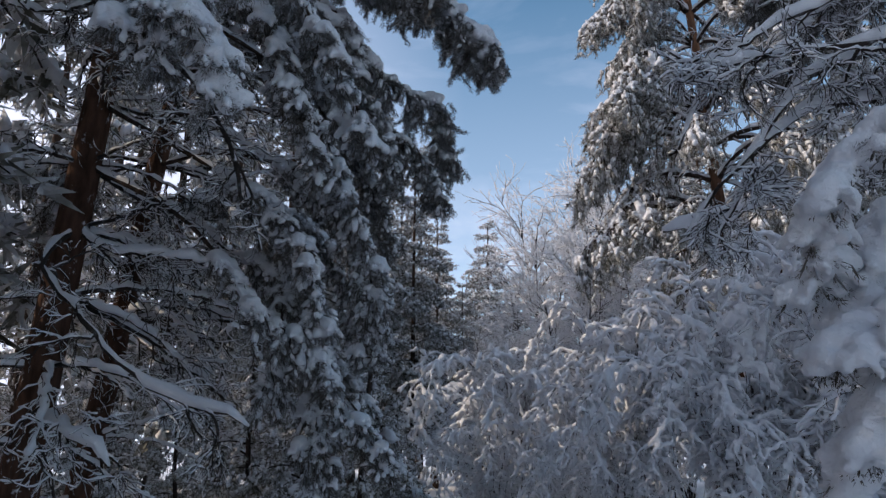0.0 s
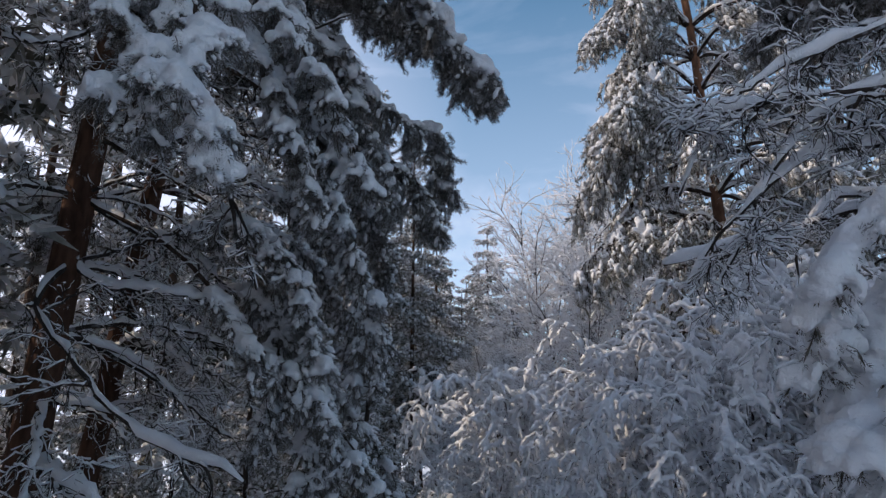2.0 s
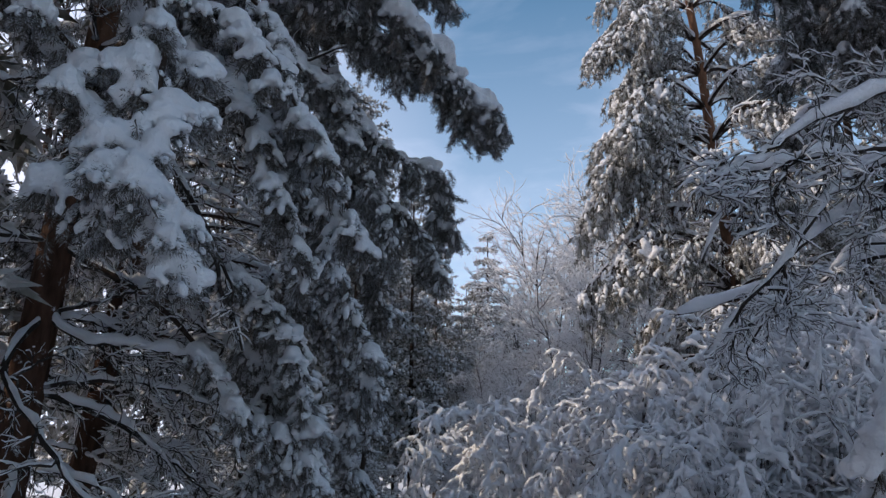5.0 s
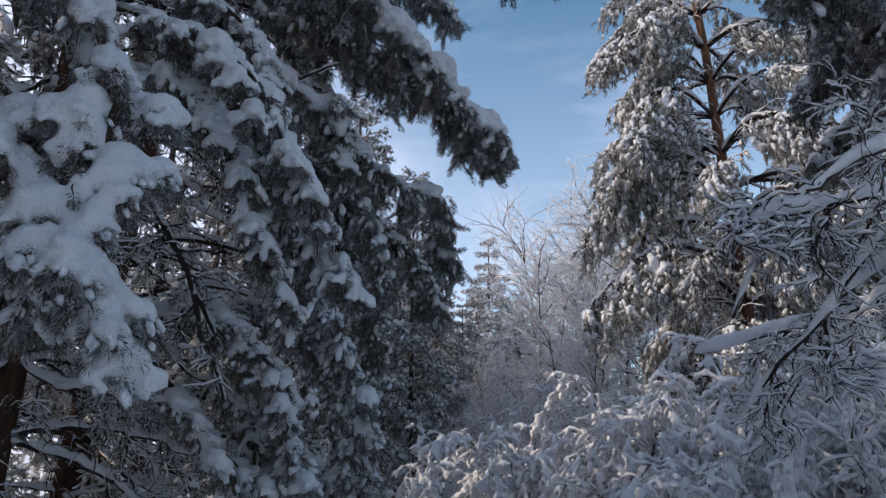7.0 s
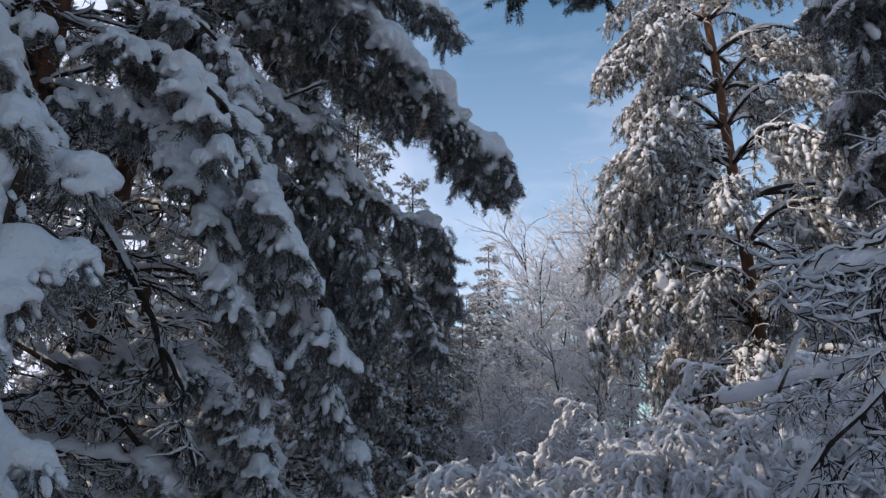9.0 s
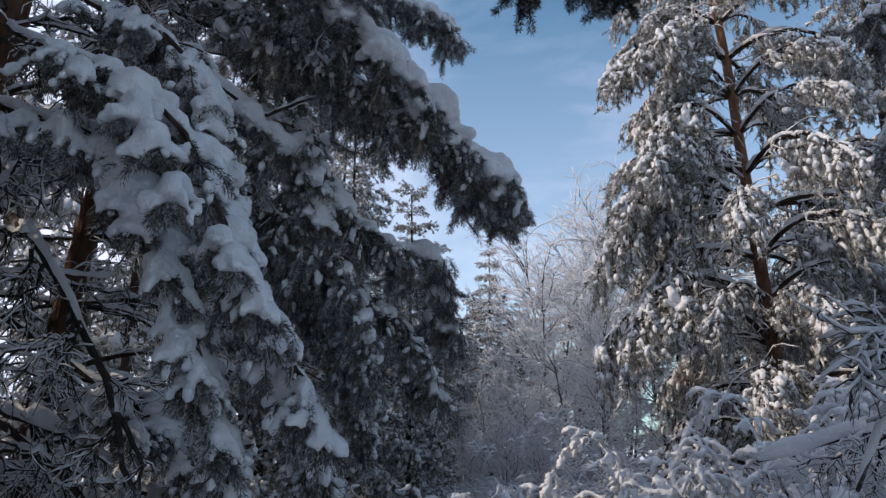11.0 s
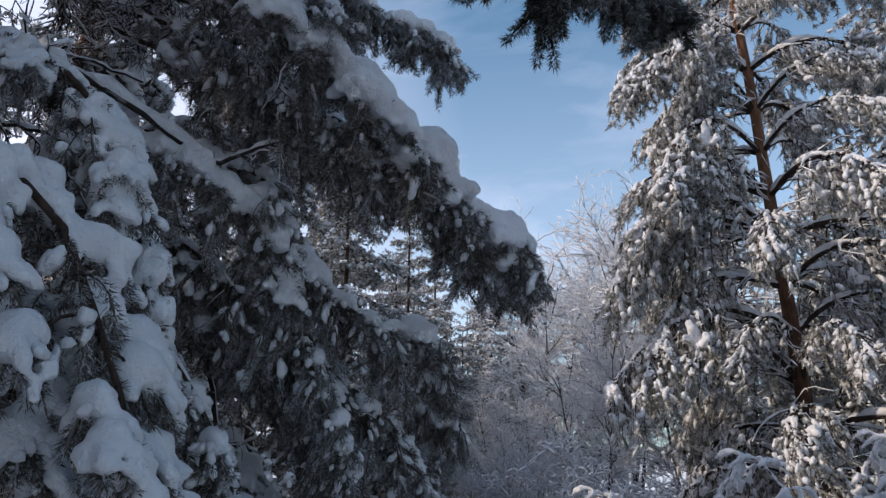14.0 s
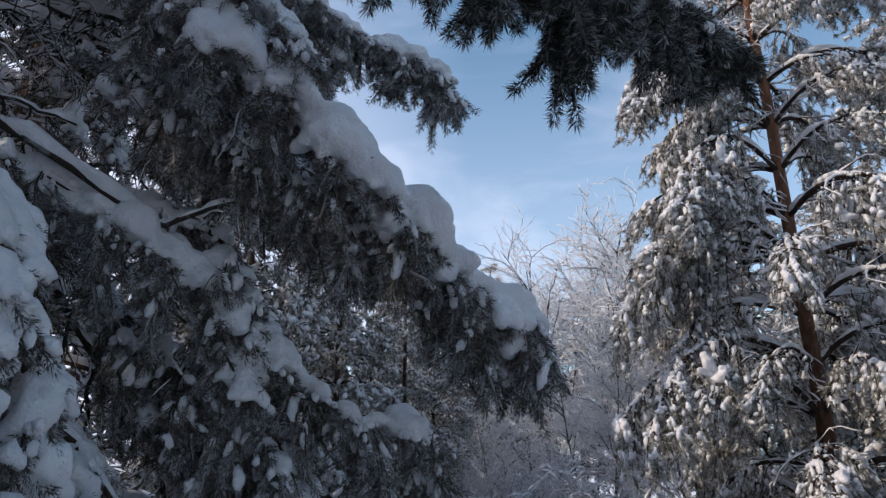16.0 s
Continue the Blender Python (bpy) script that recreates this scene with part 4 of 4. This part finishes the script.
for x, y, s in ((-0.95, 9.1, 0.95), (-1.9, 10.4, 1.0), (-0.7, 11.6, 0.8), (-3.0, 11.8, 1.2), (-4.4, 9.6, 0.9), (-5.0, 7.2, 0.8), (-2.4, 13.2, 1.1), (-1.5, 15.5, 1.0), (-2.9, 7.3, 0.55), (-3.5, 9.9, 0.8), (-5.7, 10.6, 1.0), (-6.6, 9.2, 1.0), (-7.2, 12.4, 1.2), (-4.9, 6.2, 0.7), (-5.8, 13.0, 1.2), (-4.4, 14.6, 1.2)):
    far_tree(YOUNG, (x, y, 0.1), rng.uniform(0, 360), s, "young spruce half buried in snow", "young spruces under the pines", "spruce_sapling")

# ---- leafless trees and shrubs under snow ----
def stem_meshes(seed, height, stems, counts, ln, snow, mat, r0=0.05, lean=0.2, arch=0.0, sag=0.04, thick=1.0, plain=9, clots=0, low=0.3, turn=None, wide=(0.8, 0.5, 1.0), kink=0.3, cling=0.75):
    """Stems from one root, each with its twigs and the snow on them; arch bends them over under their load. plain: the level from which
    a twig is one rimed piece. turn: the stems' directions, in degrees."""
    rng = np.random.default_rng(seed)
    made = []

    def grow(wood, white, pts, r, level, length):
        k = len(pts)
        rad = np.linspace(r, max(r * 0.25, 0.003), k)
        if clots and level == len(counts):
            tube(wood, pts, rad, 3)
            q = smooth_path(pts, clots)
            tt = np.gradient(q, axis=0)
            rr = snow * rng.uniform(0.55, 1.15, clots)
            add_lumps(white, rng, np.concatenate([q + UP * (rr * 0.55)[:, None] + rng.normal(size=q.shape) * snow * 0.25, tt + rng.normal(size=q.shape) * 0.02, (rr * rng.uniform(0.9, 1.7, clots))[:, None], rr[:, None]], 1), False)
        elif level >= plain:
            tube(white, pts, np.full(k, snow * 0.55) * rng.uniform(0.6, 1.2, k), 3, 1.3)
        else:
            tube(wood, pts, rad, 6 if level == 0 else 3)
            ridge(white, rng, pts, np.maximum(rad * 0.75, snow * thick**level), 6 if level < 1 else 5 if level < 3 else 4, 0.1, 1.2, cling)
        if level >= len(counts):
            return
        tang = unit(np.gradient(np.asarray(pts), axis=0))
        for i in range(counts[level]):
            s = rng.uniform(low if level == 0 else 0.15, 1.0) ** (0.75 if level == 0 else 1.0)
            a = int(round(s * (k - 1)))
            lat = unit(np.cross(tang[a], rng.normal(size=3)))
            w = unit(tang[a] * wide[0] + lat * rng.uniform(*wide[1:]))
            q, out = np.array(pts[a]), [np.array(pts[a])]
            m = 5 if level < 1 else 4 if level + 1 < plain else 3
            step = length * rng.uniform(0.5, 1.1) / m
            for _ in range(m):
                w = unit(w + rng.normal(size=3) * kink + np.array((0, 0, -sag - arch * 0.35)))
                q = q + w * step
                out.append(q)
            grow(wood, white, np.array(out), max(r * 0.42, 0.004), level + 1, length * 0.6)

    for i in range(stems):
        az = radians(turn[i]) if turn else i * 2.4 + rng.uniform(-0.4, 0.4)
        h = height * rng.uniform(0.75, 1.05)
        s = np.linspace(0, 1, 11)
        out = lean * h * s + arch * h * 0.55 * s**2.2
        up = h * (s - arch * 0.55 * s**3)
        p = np.stack([np.cos(az) * out, np.sin(az) * out, up - 0.1], 1) + rng.normal(size=(11, 3)).cumsum(0) * 0.02 * h / 5
        wood, white = Acc(), Acc()
        grow(wood, white, p, r0, 0, ln)
        made.append((wood.mesh("stem", mat), white.mesh("snow_on_twigs", SNOW)))
    return made


def weeping_meshes(seed, height, reach_m, arcs, az0, az1, snow, mat, r0=0.03, step=0.11, drop=0.45, clots=5):
    """Arching stems of a birch weighed down by snow: each with a ridge of snow along it and hanging twigs hung with clots."""
    rng = np.random.default_rng(seed)
    made = []
    for i in range(arcs):
        az = radians(az0 + (az1 - az0) * (i + rng.uniform(0.1, 0.9)) / arcs)
        h, far = height * rng.uniform(0.62, 1.0), reach_m * rng.uniform(0.45, 1.0)
        turn = rng.uniform(-0.35, 0.35)
        prof = np.array([(0.0, -0.1), (0.12, 0.45), (0.32, 0.85), (0.62, 1.0), (0.88, 0.88), (1.05, 1.0 - drop * rng.uniform(0.7, 1.2))])
        ang = az + turn * prof[:, 0] ** 2
        path = np.stack([np.cos(ang) * far * prof[:, 0], np.sin(ang) * far * prof[:, 0], h * prof[:, 1]], 1)
        pts = smooth_path(path, 22)
        pts[1:] += rng.normal(size=(21, 3)) * 0.02
        wood, white = Acc(), Acc()
        rad = np.linspace(r0, 0.005, 22)
        tube(wood, pts, rad, 5)
        ridge(white, rng, pts[6:], np.full(16, snow * 1.05), 7, 0.1, 1.15, 0.55)
        tang = unit(np.gradient(pts, axis=0))
        total = np.linalg.norm(np.diff(pts, axis=0), axis=1).sum()
        lumps = []

        def hang(p, d, ln, level):
            k = 5
            q, out, w = p.copy(), [p], d
            for _ in range(k - 1):
                w = unit(w + rng.normal(size=3) * 0.34 + np.array((0, 0, -0.32)))
                q = q + w * ln / (k - 1)
                out.append(q)
            out = np.array(out)
            tube(wood, out, np.linspace(0.006, 0.003, k), 3)
            n = clots + 4 if level == 0 else clots + 1
            c = smooth_path(out, n)
            rr = snow * rng.uniform(0.45, 1.2, n) * (1.0 if level == 0 else 0.8)
            rr[0] *= 0.5
            rr[-1] *= 0.6
            tube(white, c + UP * (rr * 0.7)[:, None] + rng.normal(size=(n, 3)) * snow * 0.22, rr, 6, 1.1)
            for a in rng.integers(1, n, 2):
                r1 = rr[a] * rng.uniform(0.9, 1.25)
                lumps.append((*(c[a] + UP * r1 * 0.6 + rng.normal(size=3) * r1 * 0.4), *rng.normal(size=3), r1 * 1.2, r1 * 0.9))
            if level == 0:
                for a in (1, 2, 3):
                    if rng.random() < 0.75:
                        hang(out[a], unit(w * 0.4 + unit(rng.normal(size=3)) * np.array((1, 1, 0.3))), ln * rng.uniform(0.35, 0.6), 1)

        for j in range(int(total * 0.68 / step)):
            s = 0.30 + 0.70 * (j + rng.random()) / (total * 0.68 / step)
            a = int(min(s * 21, 21))
            lat = unit(np.cross(tang[a], UP)) * (1 if j % 2 else -1)
            hang(pts[a], unit(lat * rng.uniform(0.4, 1.0) + tang[a] * rng.uniform(0.2, 0.9) + UP * rng.uniform(-0.1, 0.3)), rng.uniform(0.28, 0.62), 0)
        add_lumps(white, rng, lumps, False)
        made.append((wood.mesh("stem", mat), run_together("snow_on_twigs", white, 0.023, rough=0.25, passes=1)))
    return made


def shrub(meshes, at, turn, scale, name, label, category, group):
    ob = thing(name, at, label, category, group)
    ob.rotation_euler[2] = radians(turn)
    ob.scale = (scale,) * 3
    for wood, white in meshes:
        c = part("snow_load", white, part("stem", wood, ob))
        c["kind"] = "stuff"
    return ob


BIRCH = [stem_meshes(71 + i, 11.5, 3, (17, 7, 4), 2.3, 0.019, TWIG_FAR, 0.08, 0.14, plain=3, wide=(0.9, 0.45, 0.9), sag=0.0, kink=0.2) for i in range(2)]
WEEPING = [weeping_meshes(76, 4.6, 2.6, 10, 95, 300, 0.034, TWIG_RIMED, 0.045), weeping_meshes(77, 3.3, 2.5, 9, 110, 290, 0.033, TWIG_RIMED, 0.035, drop=0.5)]
HAZEL = [stem_meshes(91 + i, 4.2, 6, (10, 6, 3), 1.1, 0.026, TWIG, 0.03, 0.25, 0.25, 0.06, kink=0.4) for i in range(2)]

for x, y, t, s, k in ((4.0, 31.5, 0, 0.92, 0), (6.3, 28, 120, 1.0, 1), (5.5, 33.5, 60, 1.2, 0), (7.4, 33, 200, 1.2, 1), (7.2, 24, 30, 0.9, 1), (2.2, 29, 250, 0.55, 1), (4.4, 24, 20, 0.65, 0), (1.2, 33, 90, 0.5, 1), (1.9, 25.5, 10, 0.36, 0), (3.1, 22.5, 80, 0.36, 1), (0.9, 28.5, 150, 0.36, 0), (3.4, 27.5, 220, 0.45, 1)):
    shrub(BIRCH[k], (x, y, 0.2), t, s, "birch_tree", "leafless birch coated with rime and snow" if s > 0.4 else "low leafless birch thick with rime", "tree", "rimed birches")
for x, y, t, s, k in ((4.1, 10.0, 0, 1.0, 0), (5.6, 10.6, -25, 1.05, 0), (2.9, 11.6, 20, 0.9, 0), (1.4, 13.2, 0, 1.0, 1), (3.4, 13.0, 30, 1.1, 1), (3.6, 9.0, -30, 0.85, 1), (0.9, 12.4, 10, 0.62, 1), (2.5, 10.4, -10, 0.62, 1)):
    shrub(WEEPING[k], (x, y, 0.2), t, s, "bent_birch", "young birch bowed over by clotted snow" if k else "slender birch bowed over under clotted snow", "tree", "bent young birches")
for x, y, t, s, k in ((5.4, 12.6, 70, 1.1, 1), (6.9, 9.8, 130, 1.05, 0), (5.2, 7.8, 250, 0.85, 1), (3.6, 17.5, 330, 0.9, 1), (2.4, 21.5, 40, 0.8, 0), (1.0, 15.0, 60, 0.42, 0), (2.6, 15.6, 200, 0.45, 1), (3.9, 14.6, 120, 0.5, 0), (-3.0, 14.5, 60, 0.8, 0), (2.4, 19.5, 40, 0.75, 1), (1.2, 21.0, 300, 0.7, 0), (4.4, 19.8, 170, 0.95, 0), (0.6, 24.0, 60, 0.7, 1), (5.0, 22.5, 260, 1.2, 1), (3.3, 24.5, 10, 1.1, 0), (1.9, 26.5, 140, 0.9, 1), (6.6, 20.5, 80, 1.1, 1)):
    shrub(HAZEL[k], (x, y, 0.2), t, s, "hazel_bush", "leafless bush with snow along every twig", "shrub", "bushes under the trees")

# ---- pine on the right bank: bare snowy limbs below, leafy boughs above ----
pine_r, on_r = near_pine((5.2, 4.6, 0.2), (5.5, 4.8, 12.0), 0.15, 0.05, 0.06, 95, "pine with dark bare lower limbs carrying ridges of snow",
                         spread_plan(96, 8, 7.5, 11.5, 100, 260, 0.6, 0.9) + spread_plan(97, 5, 7.5, 11.5, -60, 60, 0.7, 1.0))
LIMB_O = np.array((5.2, 4.6, 0.2))
for seed, r, pts, tw in ((501, 0.042, [(5.3, 4.6, 4.6), (4.0, 4.5, 4.85), (3.1, 4.54, 4.75), (2.26, 4.57, 4.63), (1.75, 4.6, 4.52)], 0.55),
                         (502, 0.036, [(5.3, 4.7, 4.4), (4.2, 4.6, 4.8), (3.2, 4.65, 4.72), (2.67, 4.7, 4.57), (2.3, 4.8, 4.14), (1.95, 4.9, 3.75), (1.75, 5.0, 3.45)], 0.55),
                         (503, 0.040, [(5.4, 4.9, 4.0), (4.9, 6.3, 4.6), (4.2, 6.87, 4.6), (3.5, 6.92, 4.4), (2.6, 6.98, 4.15), (2.2, 7.02, 4.05)], 0.6),
                         (504, 0.034, [(5.3, 4.7, 5.2), (4.2, 4.9, 5.6), (3.4, 5.0, 5.5), (2.8, 5.1, 5.2)], 0.6),
                         (505, 0.034, [(5.3, 4.9, 3.9), (4.6, 6.3, 4.5), (3.8, 6.55, 4.6), (3.5, 6.6, 4.4), (3.4, 6.75, 3.9), (3.4, 6.85, 3.3)], 0.5),
                         (506, 0.034, [(5.3, 4.6, 5.4), (4.2, 4.4, 5.4), (3.13, 4.43, 5.17), (2.54, 4.49, 4.94), (2.06, 4.56, 4.67), (1.74, 4.68, 4.25), (1.66, 4.75, 4.0)], 0.55),
                         (507, 0.034, [(5.3, 4.7, 4.3), (4.2, 4.8, 4.5), (3.25, 4.84, 4.42), (2.76, 4.85, 4.38), (2.35, 4.93, 4.1), (2.14, 5.03, 3.7), (1.97, 5.13, 3.34)], 0.5)):
    put_limb(pine_r, bare_limb_meshes("limb", seed, np.array(pts) - LIMB_O, r * 0.9, 3, 10, tw, 0.056, TWIG, 0.12, tall=1.2, fine=0.24), name="dead_limb")
SHADED = {**CURTAIN, "sides_n": 24, "pillow": 0.075, "close": 0.9}
reach(pine_r, on_r, 8.2, [(4.4, 5.1, 7.8), (3.5, 5.35, 7.35), (2.95, 5.5, 7.0), (2.55, 5.55, 6.65)], 451, **SHADED)
reach(pine_r, on_r, 7.4, [(4.6, 5.4, 7.2), (3.9, 5.9, 6.9), (3.3, 6.2, 6.5), (3.0, 6.3, 6.1)], 452, **SHADED)
reach(pine_r, on_r, 7.6, [(4.3, 4.7, 7.2), (3.3, 4.7, 6.75), (2.7, 4.7, 6.4), (2.25, 4.72, 6.1)], 453, **{**SHADED, "green": NEEDLES, "pillow": 0.06})
reach(pine_r, on_r, 6.8, [(4.4, 5.0, 6.6), (3.6, 5.15, 6.2), (3.05, 5.25, 5.75)], 454, **SHADED)
reach(pine_r, on_r, 7.0, [(4.8, 5.6, 6.8), (4.2, 6.4, 6.5), (3.7, 6.8, 6.1), (3.4, 6.9, 5.8)], 455, **SHADED)
reach(pine_r, on_r, 8.0, [(4.4, 5.3, 7.6), (3.6, 5.6, 7.1), (3.15, 5.7, 6.7), (2.95, 5.75, 6.3)], 456, **SHADED)
reach(pine_r, on_r, 7.4, [(4.6, 4.9, 7.0), (3.8, 4.9, 6.6), (3.25, 4.95, 6.25), (2.95, 5.0, 5.95)], 457, **{**SHADED, "pillow": 0.06})

# ---- young pine close on the right, buried in snow ----
young, on_y = near_pine((2.9, 2.7, 0.1), (2.85, 2.75, 4.2), 0.07, 0.03, 0.02, 14, "young pine buried under thick smooth snow", [])
THICK = {**CASCADE, "r0": 0.018, "leafy": 0.25, "bare": 0, "sides_n": 8, "twig": 0.25, "pillow": 0.076, "breadth": 0.2, "tufts": 2, "fingers": 10, "fringe": 0.08, "count": 24, "needle": 0.022, "close": 0.42, "voxel": 0.013}
for seed, h, pts in ((421, 3.2, [(2.4, 2.8, 3.5), (1.9, 2.8, 3.3), (1.66, 2.83, 3.1), (1.58, 2.9, 2.9), (1.55, 3.0, 2.6)]), (422, 2.6, [(2.3, 2.65, 2.6), (1.75, 2.65, 2.5), (1.55, 2.67, 2.4), (1.42, 2.66, 2.3)]),
                     (423, 2.2, [(2.3, 2.65, 2.4), (1.75, 2.7, 2.3), (1.58, 2.72, 2.1), (1.5, 2.8, 1.85), (1.4, 2.85, 1.6)]), (424, 2.9, [(2.4, 3.0, 3.1), (2.0, 3.1, 3.0), (1.8, 3.1, 2.7), (1.7, 3.1, 2.3)]),
                     (425, 1.8, [(2.3, 2.9, 1.9), (1.9, 2.9, 1.8), (1.7, 2.9, 1.5)])):
    reach(young, on_y, h, pts, seed, **THICK)
